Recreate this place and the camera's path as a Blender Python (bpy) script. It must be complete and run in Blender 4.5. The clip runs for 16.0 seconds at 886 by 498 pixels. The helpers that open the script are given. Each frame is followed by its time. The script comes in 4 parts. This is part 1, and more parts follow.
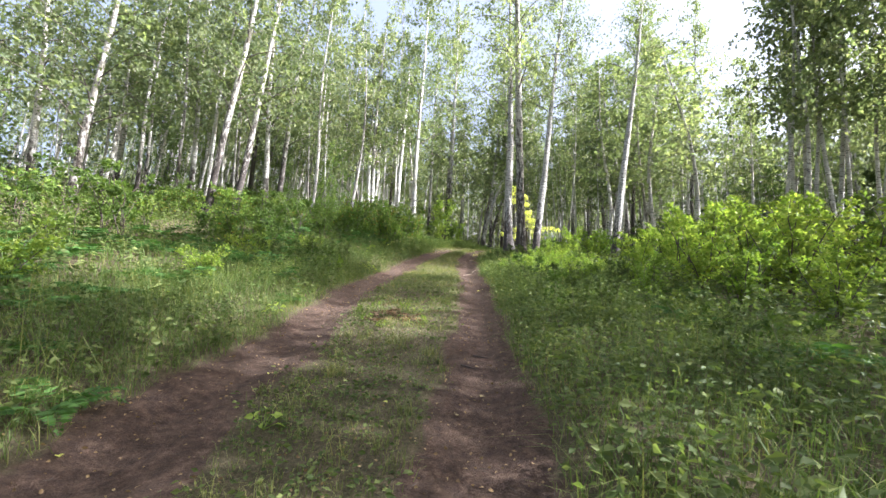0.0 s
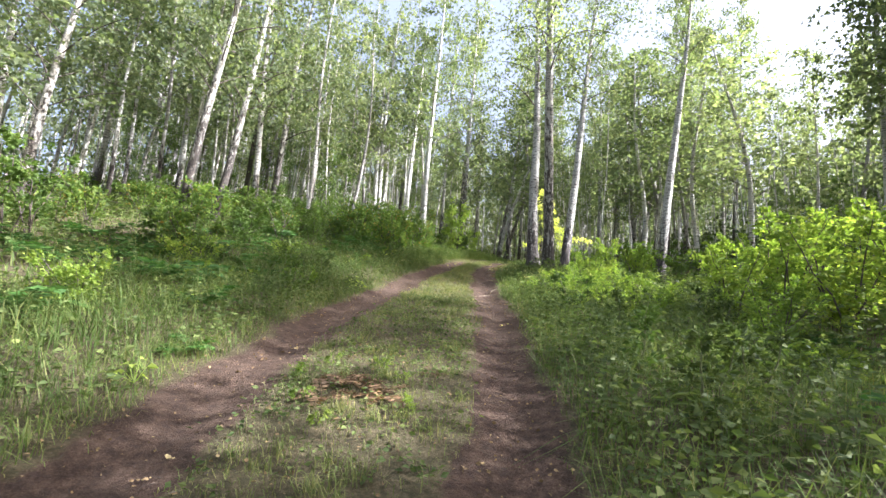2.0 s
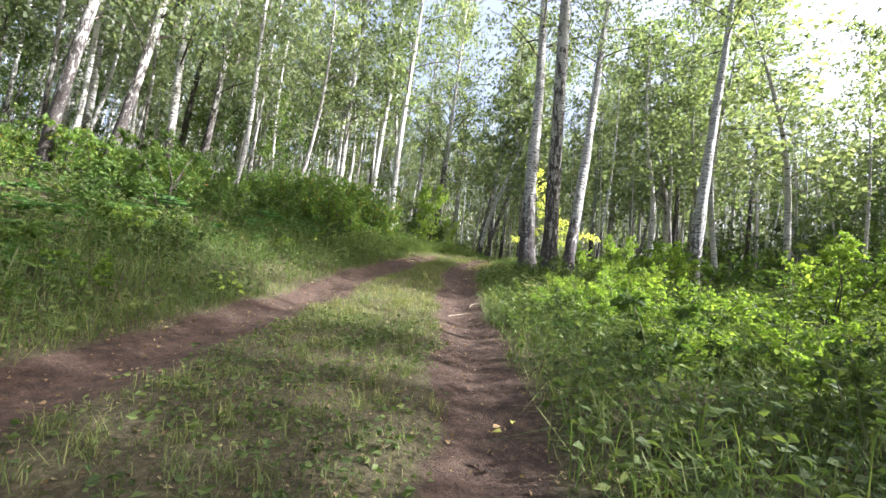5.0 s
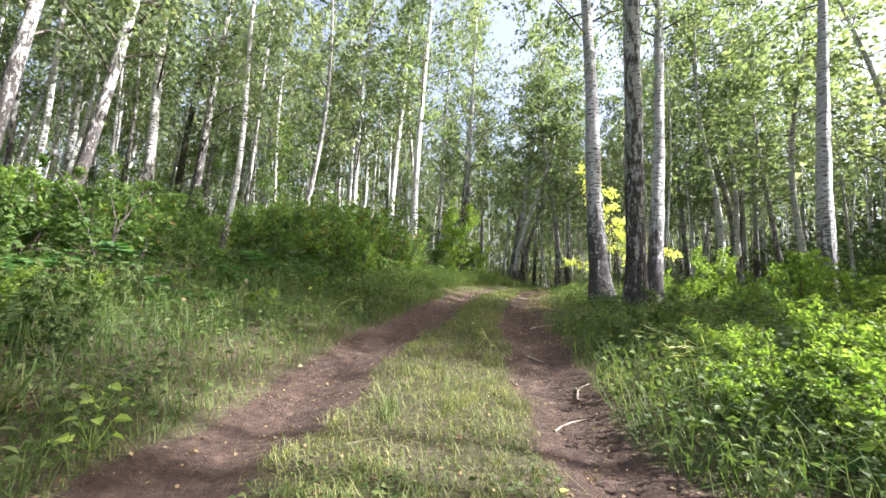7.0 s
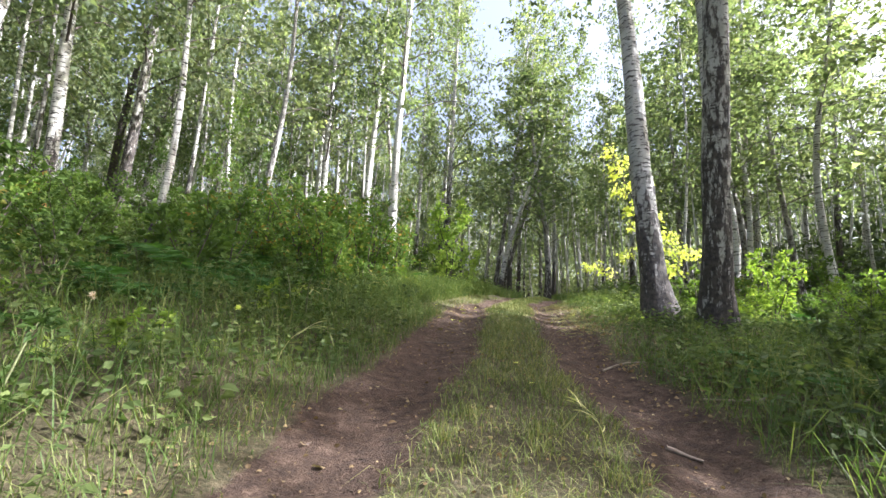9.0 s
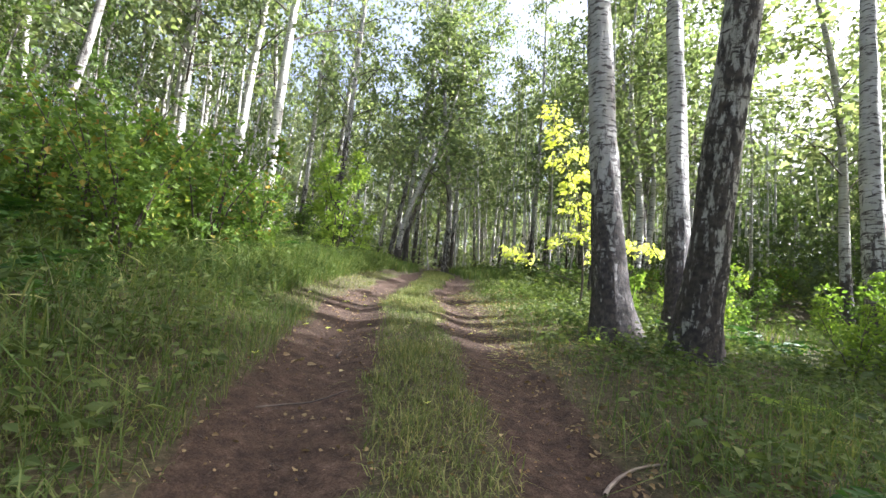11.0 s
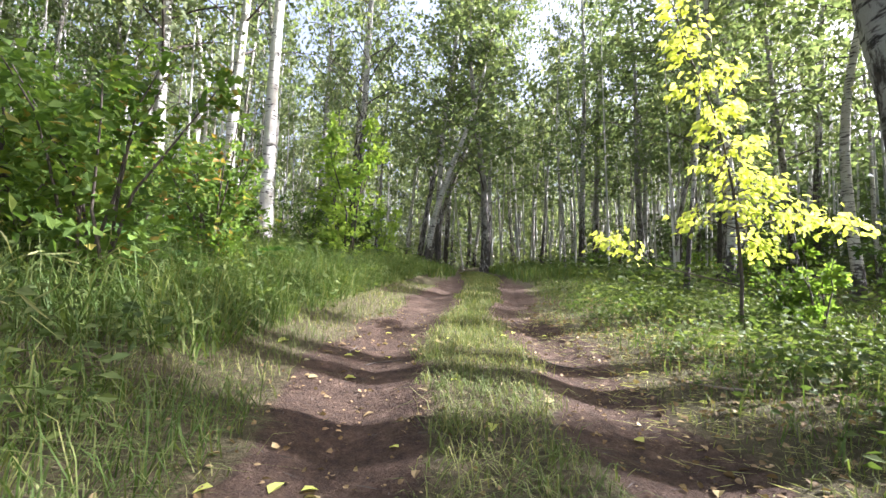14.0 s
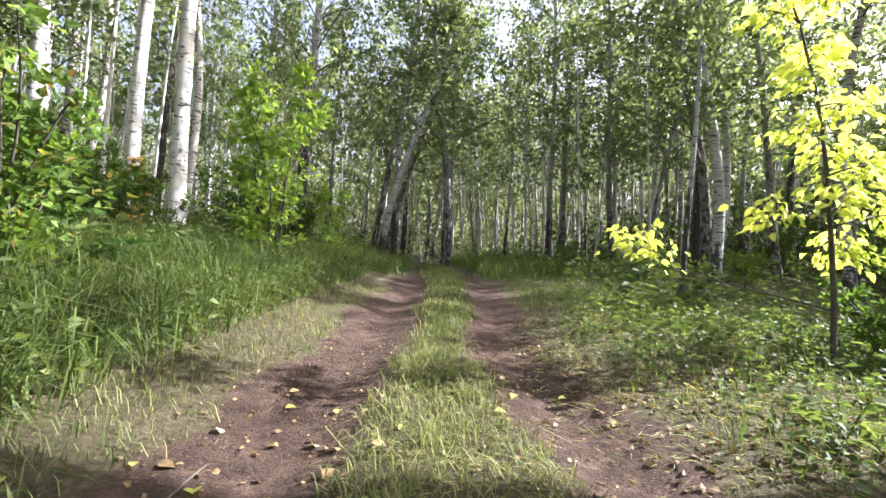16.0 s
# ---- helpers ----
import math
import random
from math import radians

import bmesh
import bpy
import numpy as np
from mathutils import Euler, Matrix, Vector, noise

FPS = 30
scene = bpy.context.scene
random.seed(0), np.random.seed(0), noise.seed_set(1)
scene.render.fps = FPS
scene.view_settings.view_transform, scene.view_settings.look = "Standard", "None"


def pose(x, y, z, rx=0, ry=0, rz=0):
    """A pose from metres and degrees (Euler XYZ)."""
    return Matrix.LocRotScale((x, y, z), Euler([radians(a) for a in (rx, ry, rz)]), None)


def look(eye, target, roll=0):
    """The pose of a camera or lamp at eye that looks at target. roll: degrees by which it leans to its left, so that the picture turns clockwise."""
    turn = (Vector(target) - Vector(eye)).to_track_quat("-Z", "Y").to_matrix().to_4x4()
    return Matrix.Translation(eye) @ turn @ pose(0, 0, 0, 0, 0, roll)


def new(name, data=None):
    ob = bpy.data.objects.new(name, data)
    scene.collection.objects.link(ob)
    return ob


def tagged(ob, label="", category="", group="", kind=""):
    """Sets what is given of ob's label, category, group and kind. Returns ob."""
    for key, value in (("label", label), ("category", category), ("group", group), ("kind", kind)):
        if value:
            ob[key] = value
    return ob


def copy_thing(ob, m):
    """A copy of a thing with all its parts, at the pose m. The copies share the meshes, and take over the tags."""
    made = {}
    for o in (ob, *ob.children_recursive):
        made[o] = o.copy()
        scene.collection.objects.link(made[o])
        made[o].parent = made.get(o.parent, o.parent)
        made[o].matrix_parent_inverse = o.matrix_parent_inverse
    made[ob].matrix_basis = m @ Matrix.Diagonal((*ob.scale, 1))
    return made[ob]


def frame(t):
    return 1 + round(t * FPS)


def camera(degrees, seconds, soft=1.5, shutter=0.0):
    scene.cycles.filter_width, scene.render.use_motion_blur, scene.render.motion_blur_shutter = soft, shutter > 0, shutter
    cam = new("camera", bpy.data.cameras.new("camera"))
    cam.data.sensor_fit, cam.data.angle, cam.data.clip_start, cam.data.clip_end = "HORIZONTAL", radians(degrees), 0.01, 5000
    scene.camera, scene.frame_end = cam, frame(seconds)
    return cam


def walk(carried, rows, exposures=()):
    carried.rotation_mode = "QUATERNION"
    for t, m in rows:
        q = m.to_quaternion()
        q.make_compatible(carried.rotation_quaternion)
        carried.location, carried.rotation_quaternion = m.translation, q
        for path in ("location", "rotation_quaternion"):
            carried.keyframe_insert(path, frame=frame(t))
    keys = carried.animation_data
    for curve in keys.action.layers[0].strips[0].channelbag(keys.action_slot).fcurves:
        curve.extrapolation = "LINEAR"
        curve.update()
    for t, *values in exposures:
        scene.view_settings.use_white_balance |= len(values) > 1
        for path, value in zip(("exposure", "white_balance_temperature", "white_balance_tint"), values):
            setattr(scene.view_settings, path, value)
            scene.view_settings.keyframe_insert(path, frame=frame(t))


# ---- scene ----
cam = camera(88.0, 16.0)
PATH = [
    (0, (-0.011, -1.866, 1.563), (0.082, 0.13, 1.651), 1.9),
    (0.5, (0.141, -1.058, 1.601), (0.254, 0.937, 1.682), 4.4),
    (1, (0.228, -0.123, 1.639), (0.368, 1.871, 1.704), 6.7),
    (1.5, (0.185, 0.915, 1.798), (0.329, 2.91, 1.829), 3.1),
    (2, (0.233, 1.871, 1.83), (0.266, 3.867, 1.956), 3.4),
    (2.5, (0.366, 2.57, 1.897), (0.537, 4.555, 2.071), 5.7),
    (3, (0.526, 3.447, 1.951), (0.798, 5.426, 2.061), 3.9),
    (3.5, (0.645, 4.422, 1.92), (0.818, 6.413, 2.004), 5.1),
    (4, (0.793, 5.365, 1.955), (0.918, 7.359, 2.046), 5.8),
    (4.2, (0.837, 5.741, 1.949), (0.97, 7.735, 2.026), 6.4),
    (6.3, (0.75, 9.545, 2.262), (0.819, 11.535, 2.452), 3.9),
    (6.5, (0.697, 9.892, 2.245), (0.75, 11.881, 2.438), 2.7),
    (7, (0.467, 10.905, 2.459), (0.499, 12.893, 2.676), 2.1),
    (7.5, (0.313, 11.754, 2.413), (0.298, 13.736, 2.679), 1.5),
    (8, (0.135, 12.644, 2.506), (0.101, 14.622, 2.796), 1.3),
    (8.5, (-0.02, 13.384, 2.629), (0.005, 15.364, 2.914), 2.2),
    (9, (-0.062, 14.094, 2.618), (0.097, 16.072, 2.872), 2.0),
    (9.2, (-0.079, 14.378, 2.673), (0.118, 16.355, 2.904), 1.1),
    (11.3, (0.418, 17.333, 3.189), (1.134, 19.198, 3.287), 4.4),
    (11.4, (0.441, 17.451, 3.206), (1.188, 19.304, 3.299), 4.1),
    (11.5, (0.471, 17.558, 3.223), (1.232, 19.404, 3.338), 5.8),
    (12, (0.617, 18.13, 3.197), (1.53, 19.904, 3.329), 8.5),
    (12.5, (0.705, 18.794, 3.253), (1.481, 20.634, 3.366), 5.2),
    (13, (0.772, 19.385, 3.328), (1.378, 21.288, 3.446), 4.9),
    (13.5, (0.893, 19.924, 3.283), (1.471, 21.834, 3.407), 4.9),
    (14, (0.998, 20.582, 3.312), (1.502, 22.514, 3.418), 2.1),
    (14.5, (1.095, 21.14, 3.451), (1.576, 23.08, 3.539), 0.5),
    (15, (1.257, 21.701, 3.398), (1.909, 23.59, 3.467), 1.8),
    (15.5, (1.387, 22.258, 3.479), (2.042, 24.147, 3.513), 0.3),
    (16, (1.592, 22.745, 3.53), (2.275, 24.624, 3.592), 3.0),
]
EXPOSURES = [(0, 2.22, 5700, 15), (9, 2.22, 5650, 14), (11.5, 2.36, 5650, 14), (12.5, 2.34, 5650, 15), (14.5, 2.42, 5700, 18), (16, 2.3, 5700, 18)]
walk(cam, [(t, look(eye, target, roll)) for t, eye, target, roll in PATH], EXPOSURES)

# ---- sky and sun ----
SUN_AZ, SUN_EL = radians(98), radians(34)      # clockwise from +y, and above the horizon
world = bpy.data.worlds.new("sky")
scene.world = world
world.use_nodes = True
wn = world.node_tree
sky = wn.nodes.new("ShaderNodeTexSky")
sky.sky_type, sky.sun_disc = "NISHITA", False
sky.sun_elevation, sky.sun_rotation = SUN_EL, SUN_AZ
sky.air_density, sky.dust_density, sky.ozone_density = 0.7, 10.0, 0.0
wn.nodes["Background"].inputs["Strength"].default_value = 0.115
veil = wn.nodes.new("ShaderNodeMix")           # even white mixed in to pale and brighten the whole sky
veil.data_type = "RGBA"
veil.inputs[0].default_value, veil.inputs[7].default_value = 0.35, (2.6, 2.7, 2.9, 1)
wn.links.new(sky.outputs["Color"], veil.inputs[6])
wn.links.new(veil.outputs[2], wn.nodes["Background"].inputs["Color"])
sun = new("sun", bpy.data.lights.new("sun", "SUN"))
sun.data.energy, sun.data.angle, sun.data.color = 5.0, radians(0.6), (1.0, 0.95, 0.87)
toward = Vector((math.sin(SUN_AZ) * math.cos(SUN_EL), math.cos(SUN_AZ) * math.cos(SUN_EL), math.sin(SUN_EL)))
sun.matrix_world = look(toward * 60, (0, 0, 0))

rng = np.random.default_rng(7)


# ---- materials ----
def material(name):
    m = bpy.data.materials.new(name)
    m.use_nodes = True
    return m, m.node_tree.nodes, m.node_tree.links, m.node_tree.nodes["Principled BSDF"]


def ramp(n, stops):
    r = n.new("ShaderNodeValToRGB")
    r.color_ramp.elements[0].position, r.color_ramp.elements[0].color = stops[0][0], (*stops[0][1], 1)
    r.color_ramp.elements[1].position, r.color_ramp.elements[1].color = stops[-1][0], (*stops[-1][1], 1)
    for p, c in stops[1:-1]:
        r.color_ramp.elements.new(p).color = (*c, 1)
    return r


def tint(n, l, a, b, factor, blend="MIX"):
    x = n.new("ShaderNodeMix")
    x.data_type, x.blend_type = "RGBA", blend
    for socket, value in ((x.inputs[6], a), (x.inputs[7], b), (x.inputs[0], factor)):
        if isinstance(value, bpy.types.NodeSocket):
            l.new(value, socket)
        else:
            socket.default_value = (*value, 1) if isinstance(value, tuple) else value
    return x.outputs[2]


def noise_tex(n, l, vector, scale, detail=4.0, rough=0.55):
    x = n.new("ShaderNodeTexNoise")
    x.inputs["Scale"].default_value, x.inputs["Detail"].default_value, x.inputs["Roughness"].default_value = scale, detail, rough
    if vector is not None:
        l.new(vector, x.inputs["Vector"])
    return x.outputs["Fac"]


def leafy(name, stops, through_light=0.4, gloss=0.62, by_object=0.35, patch=0.8):
    """A leaf: colour differs from leaf to leaf, from plant to plant and in patches; light shines through."""
    m, n, l, p = material(name)
    geo, info = n.new("ShaderNodeNewGeometry"), n.new("ShaderNodeObjectInfo")
    r = ramp(n, stops)
    mixed = n.new("ShaderNodeMath")
    mixed.operation = "MULTIPLY_ADD"
    l.new(info.outputs["Random"], mixed.inputs[0])
    mixed.inputs[1].default_value = by_object
    scaled = n.new("ShaderNodeMath")
    scaled.operation = "MULTIPLY_ADD"
    scaled.inputs[1].default_value = 1 - by_object
    l.new(geo.outputs["Random Per Island"], scaled.inputs[0])
    scaled.inputs[2].default_value = 0
    l.new(scaled.outputs[0], mixed.inputs[2])
    l.new(mixed.outputs[0], r.inputs[0])
    spot = noise_tex(n, l, geo.outputs["Position"], patch, 2)
    shade = ramp(n, [(0.3, (0.7, 0.75, 0.7)), (0.7, (1.2, 1.15, 1.0))])
    l.new(spot, shade.inputs[0])
    colour = tint(n, l, r.outputs[0], shade.outputs[0], 1.0, "MULTIPLY")
    l.new(colour, p.inputs["Base Color"])
    p.inputs["Roughness"].default_value = gloss
    p.inputs["Specular IOR Level"].default_value = 0.25
    t, mix = n.new("ShaderNodeBsdfTranslucent"), n.new("ShaderNodeMixShader")
    l.new(tint(n, l, colour, (1.3, 1.38, 0.72), 1.0, "MULTIPLY"), t.inputs["Color"])
    mix.inputs[0].default_value = through_light
    l.new(p.outputs[0], mix.inputs[1])
    l.new(t.outputs[0], mix.inputs[2])
    l.new(mix.outputs[0], n["Material Output"].inputs["Surface"])
    return m


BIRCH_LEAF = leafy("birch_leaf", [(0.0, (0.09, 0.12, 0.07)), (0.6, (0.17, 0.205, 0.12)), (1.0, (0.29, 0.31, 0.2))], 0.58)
# haze put into the colour: paler, greyer copy for far crowns and thicket
HAZY_FAR_LEAF = leafy("hazy_far_birch_leaf", [(0.0, (0.12, 0.15, 0.1)), (0.6, (0.2, 0.23, 0.15)), (1.0, (0.3, 0.32, 0.22))], 0.58)
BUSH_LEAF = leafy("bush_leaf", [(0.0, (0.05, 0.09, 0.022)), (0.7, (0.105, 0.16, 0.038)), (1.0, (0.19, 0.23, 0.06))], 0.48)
# SUNNY_LEAF: bush leaf with sunlight put into its colour, brighter than BUSH_LEAF
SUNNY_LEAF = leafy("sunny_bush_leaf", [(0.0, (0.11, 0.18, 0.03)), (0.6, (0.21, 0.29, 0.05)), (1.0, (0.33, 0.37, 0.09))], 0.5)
AUTUMN_LEAF = leafy("autumn_bush_leaf", [(0.0, (0.085, 0.15, 0.035)), (0.85, (0.19, 0.27, 0.06)), (0.96, (0.30, 0.24, 0.06)), (1.0, (0.34, 0.15, 0.06))], 0.48, by_object=0.05)
YELLOW_LEAF = leafy("yellow_leaf", [(0.0, (0.52, 0.58, 0.13)), (1.0, (0.78, 0.76, 0.26))], 0.5, by_object=0.1)
LIME_LEAF = leafy("lime_leaf", [(0.0, (0.17, 0.27, 0.05)), (1.0, (0.34, 0.42, 0.10))], 0.5, by_object=0.1)
HERB_LEAF = leafy("herb_leaf", [(0.0, (0.04, 0.065, 0.022)), (0.6, (0.09, 0.125, 0.04)), (1.0, (0.19, 0.225, 0.08))], 0.42)
FERN_LEAF = leafy("fern_leaf", [(0.0, (0.035, 0.09, 0.02)), (1.0, (0.08, 0.16, 0.035))], 0.4)
GRASS = leafy("grass_blade", [(0.0, (0.05, 0.09, 0.02)), (0.55, (0.10, 0.15, 0.04)), (0.85, (0.18, 0.20, 0.07)), (1.0, (0.32, 0.28, 0.14))], 0.38, 0.6)
SHORT_GRASS = leafy("short_grass_blade", [(0.0, (0.075, 0.1, 0.028)), (0.5, (0.15, 0.18, 0.06)), (0.85, (0.28, 0.265, 0.12)), (1.0, (0.46, 0.4, 0.25))], 0.3, 0.65)
FALLEN = leafy("fallen_leaf", [(0.0, (0.12, 0.075, 0.04)), (0.5, (0.24, 0.165, 0.09)), (0.8, (0.42, 0.34, 0.18)), (1.0, (0.62, 0.56, 0.4))], 0.15, 0.6, by_object=0.6)


def birch_bark(name, base_height, white=(0.5, 0.485, 0.445), dark_foot=0.34, dark_top=-0.42, marks=0.57):
    """White bark with dark cross marks; dark fissured bark at the foot up to about base_height."""
    m, n, l, p = material(name)
    co = n.new("ShaderNodeTexCoord")
    info = n.new("ShaderNodeObjectInfo")
    shift = n.new("ShaderNodeVectorMath")
    shift.operation = "MULTIPLY_ADD"
    l.new(info.outputs["Random"], shift.inputs[0])
    shift.inputs[1].default_value = (17, 31, 9)
    l.new(co.outputs["Object"], shift.inputs[2])
    flat = n.new("ShaderNodeMapping")
    flat.inputs["Scale"].default_value = (2.6, 2.6, 10)
    l.new(shift.outputs[0], flat.inputs["Vector"])
    dash = ramp(n, [(marks, (0, 0, 0)), (marks + 0.07, (1, 1, 1))])
    l.new(noise_tex(n, l, flat.outputs[0], 2.2, 3), dash.inputs[0])
    tall = n.new("ShaderNodeMapping")
    tall.inputs["Scale"].default_value = (7, 7, 2.4)
    l.new(shift.outputs[0], tall.inputs["Vector"])
    fissure = noise_tex(n, l, tall.outputs[0], 1.5, 7, 0.7)
    sep = n.new("ShaderNodeSeparateXYZ")
    l.new(co.outputs["Object"], sep.inputs[0])
    low = n.new("ShaderNodeMapRange")
    low.inputs[1].default_value, low.inputs[2].default_value = 0.1, base_height
    low.inputs[3].default_value, low.inputs[4].default_value = dark_foot, dark_top
    l.new(sep.outputs[2], low.inputs[0])
    add = n.new("ShaderNodeMath")
    l.new(fissure, add.inputs[0])
    l.new(low.outputs[0], add.inputs[1])
    rough = ramp(n, [(0.46, (0, 0, 0)), (0.54, (1, 1, 1))])
    l.new(add.outputs[0], rough.inputs[0])
    stain = ramp(n, [(0.3, (white[0] * 0.62, white[1] * 0.62, white[2] * 0.58)), (0.7, white)])
    l.new(noise_tex(n, l, shift.outputs[0], 3.0, 5), stain.inputs[0])
    black = ramp(n, [(0.35, (0.022, 0.018, 0.016)), (0.7, (0.09, 0.072, 0.06))])
    l.new(noise_tex(n, l, shift.outputs[0], 14, 4), black.inputs[0])
    both = n.new("ShaderNodeMath")
    both.operation = "MAXIMUM"
    l.new(dash.outputs[0], both.inputs[0])
    l.new(rough.outputs[0], both.inputs[1])
    l.new(tint(n, l, stain.outputs[0], black.outputs[0], both.outputs[0]), p.inputs["Base Color"])
    p.inputs["Roughness"].default_value = 0.8
    bump = n.new("ShaderNodeBump")
    bump.inputs["Strength"].default_value, bump.inputs["Distance"].default_value = 1.0, 0.06
    l.new(add.outputs[0], bump.inputs["Height"])
    l.new(bump.outputs[0], p.inputs["Normal"])
    return m


BARK = birch_bark("birch_bark", 5.0, dark_foot=0.24, dark_top=-0.28, marks=0.545)
OLD_BARK = birch_bark("old_birch_bark", 4.2, (0.43, 0.415, 0.38), 0.17, -0.18, 0.54)
DARK_OLD_BARK = birch_bark("dark_old_birch_bark", 8.0, (0.5, 0.48, 0.44), 0.09, -0.08, 0.57)
PALE_BARK = birch_bark("pale_birch_bark", 2.5, (0.54, 0.52, 0.48), 0.2, -0.28, 0.545)
ROUGH_BARK = birch_bark("rough_birch_bark", 10.0, (0.5, 0.48, 0.44), 0.2, -0.2)
DARK_BARK = birch_bark("dark_tree_bark", 30.0, (0.2, 0.18, 0.16), 0.3, 0.2)
GREY_BARK = birch_bark("grey_birch_bark", 9.0, (0.36, 0.34, 0.31), 0.06, -0.16)


def plain(name, a, b, scale, roughness=0.85, bump_by=0.01):
    m, n, l, p = material(name)
    co = n.new("ShaderNodeTexCoord")
    f = noise_tex(n, l, co.outputs["Object"], scale, 6)
    r = ramp(n, [(0.3, a), (0.7, b)])
    l.new(f, r.inputs[0])
    l.new(r.outputs[0], p.inputs["Base Color"])
    p.inputs["Roughness"].default_value = roughness
    bump = n.new("ShaderNodeBump")
    bump.inputs["Distance"].default_value = bump_by
    l.new(f, bump.inputs["Height"])
    l.new(bump.outputs[0], p.inputs["Normal"])
    return m


TWIG = plain("twig_bark", (0.045, 0.035, 0.03), (0.12, 0.095, 0.075), 9)
STEM = plain("green_stem", (0.09, 0.10, 0.04), (0.16, 0.17, 0.07), 20)
DEAD_WOOD = plain("dead_wood", (0.16, 0.12, 0.09), (0.36, 0.29, 0.22), 14)


def ground_material():
    """Reddish trodden earth where the attribute soil is high, leaf litter and moss elsewhere."""
    m, n, l, p = material("forest_ground")
    geo, soil = n.new("ShaderNodeNewGeometry"), n.new("ShaderNodeAttribute")
    soil.attribute_name = "soil"
    here = geo.outputs["Position"]
    earth = ramp(n, [(0.25, (0.04, 0.028, 0.022)), (0.55, (0.1, 0.067, 0.049)), (0.8, (0.21, 0.15, 0.11))])
    l.new(noise_tex(n, l, here, 9, 8, 0.65), earth.inputs[0])
    crumbs = ramp(n, [(0.35, (0.7, 0.68, 0.66)), (0.65, (1.2, 1.2, 1.2))])
    l.new(noise_tex(n, l, here, 70, 4, 0.7), crumbs.inputs[0])
    litter = ramp(n, [(0.25, (0.045, 0.041, 0.021)), (0.5, (0.095, 0.082, 0.045)), (0.75, (0.2, 0.155, 0.095))])
    l.new(noise_tex(n, l, here, 22, 7, 0.7), litter.inputs[0])
    edge = n.new("ShaderNodeMath")
    edge.operation = "MULTIPLY_ADD"
    l.new(noise_tex(n, l, here, 6, 6, 0.7), edge.inputs[0])
    edge.inputs[1].default_value = 0.9
    shifted = n.new("ShaderNodeMath")
    shifted.operation = "SUBTRACT"
    l.new(soil.outputs["Fac"], shifted.inputs[0])
    shifted.inputs[1].default_value = 0.45
    l.new(shifted.outputs[0], edge.inputs[2])
    mask = ramp(n, [(0.4, (0, 0, 0)), (0.6, (1, 1, 1))])
    l.new(edge.outputs[0], mask.inputs[0])
    base = tint(n, l, litter.outputs[0], tint(n, l, earth.outputs[0], crumbs.outputs[0], 1.0, "MULTIPLY"), mask.outputs[0])
    l.new(base, p.inputs["Base Color"])
    p.inputs["Roughness"].default_value = 0.95
    p.inputs["Specular IOR Level"].default_value = 0.15
    bump = n.new("ShaderNodeBump")
    bump.inputs["Strength"].default_value, bump.inputs["Distance"].default_value = 1.0, 0.06
    l.new(noise_tex(n, l, here, 28, 8, 0.7), bump.inputs["Height"])
    l.new(bump.outputs[0], p.inputs["Normal"])
    return m


EARTH = ground_material()


# ---- mesh helpers ----
def mesh_of(name, verts, tris, mat, smooth=False):
    """A triangle mesh from arrays of places and indices."""
    me = bpy.data.meshes.new(name)
    verts, tris = np.asarray(verts, np.float32), np.asarray(tris, np.int32)
    me.vertices.add(len(verts))
    me.vertices.foreach_set("co", verts.ravel())
    me.loops.add(3 * len(tris))
    me.loops.foreach_set("vertex_index", tris.ravel())
    me.polygons.add(len(tris))
    me.polygons.foreach_set("loop_start", np.arange(0, 3 * len(tris), 3, dtype=np.int32))
    me.polygons.foreach_set("use_smooth", np.full(len(tris), smooth))
    me.update(calc_edges=True)
    me.validate()
    me.materials.append(mat)
    return me


def part(name, mesh, parent, label=""):
    ob = new(name, mesh)
    ob.parent = parent
    return tagged(ob, label)


def join(pieces):
    """Several (verts, tris) as one."""
    verts, tris, at = [], [], 0
    for v, f in pieces:
        verts.append(v)
        tris.append(np.asarray(f) + at)
        at += len(v)
    return np.vstack(verts), np.vstack(tris)


def tube(points, radii, sides=8, ragged=0.0):
    """A tapered tube along points; ragged makes its girth uneven."""
    points = np.asarray(points, float)
    along = np.gradient(points, axis=0)
    along /= np.linalg.norm(along, axis=1)[:, None] + 1e-9
    side = np.cross(along, (0.31, 0.95, 0.07))
    side /= np.linalg.norm(side, axis=1)[:, None] + 1e-9
    other = np.cross(along, side)
    a = np.linspace(0, 2 * np.pi, sides, endpoint=False)
    r = np.asarray(radii, float)[:, None] * (1 + ragged * rng.uniform(-1, 1, (len(points), sides)))
    ring = points[:, None] + r[..., None] * (np.cos(a)[None, :, None] * side[:, None] + np.sin(a)[None, :, None] * other[:, None])
    i, j = np.meshgrid(np.arange(len(points) - 1), np.arange(sides), indexing="ij")
    p, q = i * sides + j, i * sides + (j + 1) % sides
    tris = np.concatenate([np.stack([p, q, q + sides], -1).reshape(-1, 3), np.stack([p, q + sides, p + sides], -1).reshape(-1, 3)])
    return ring.reshape(-1, 3), tris


def unit(v):
    return v / (np.linalg.norm(v, axis=-1, keepdims=True) + 1e-9)


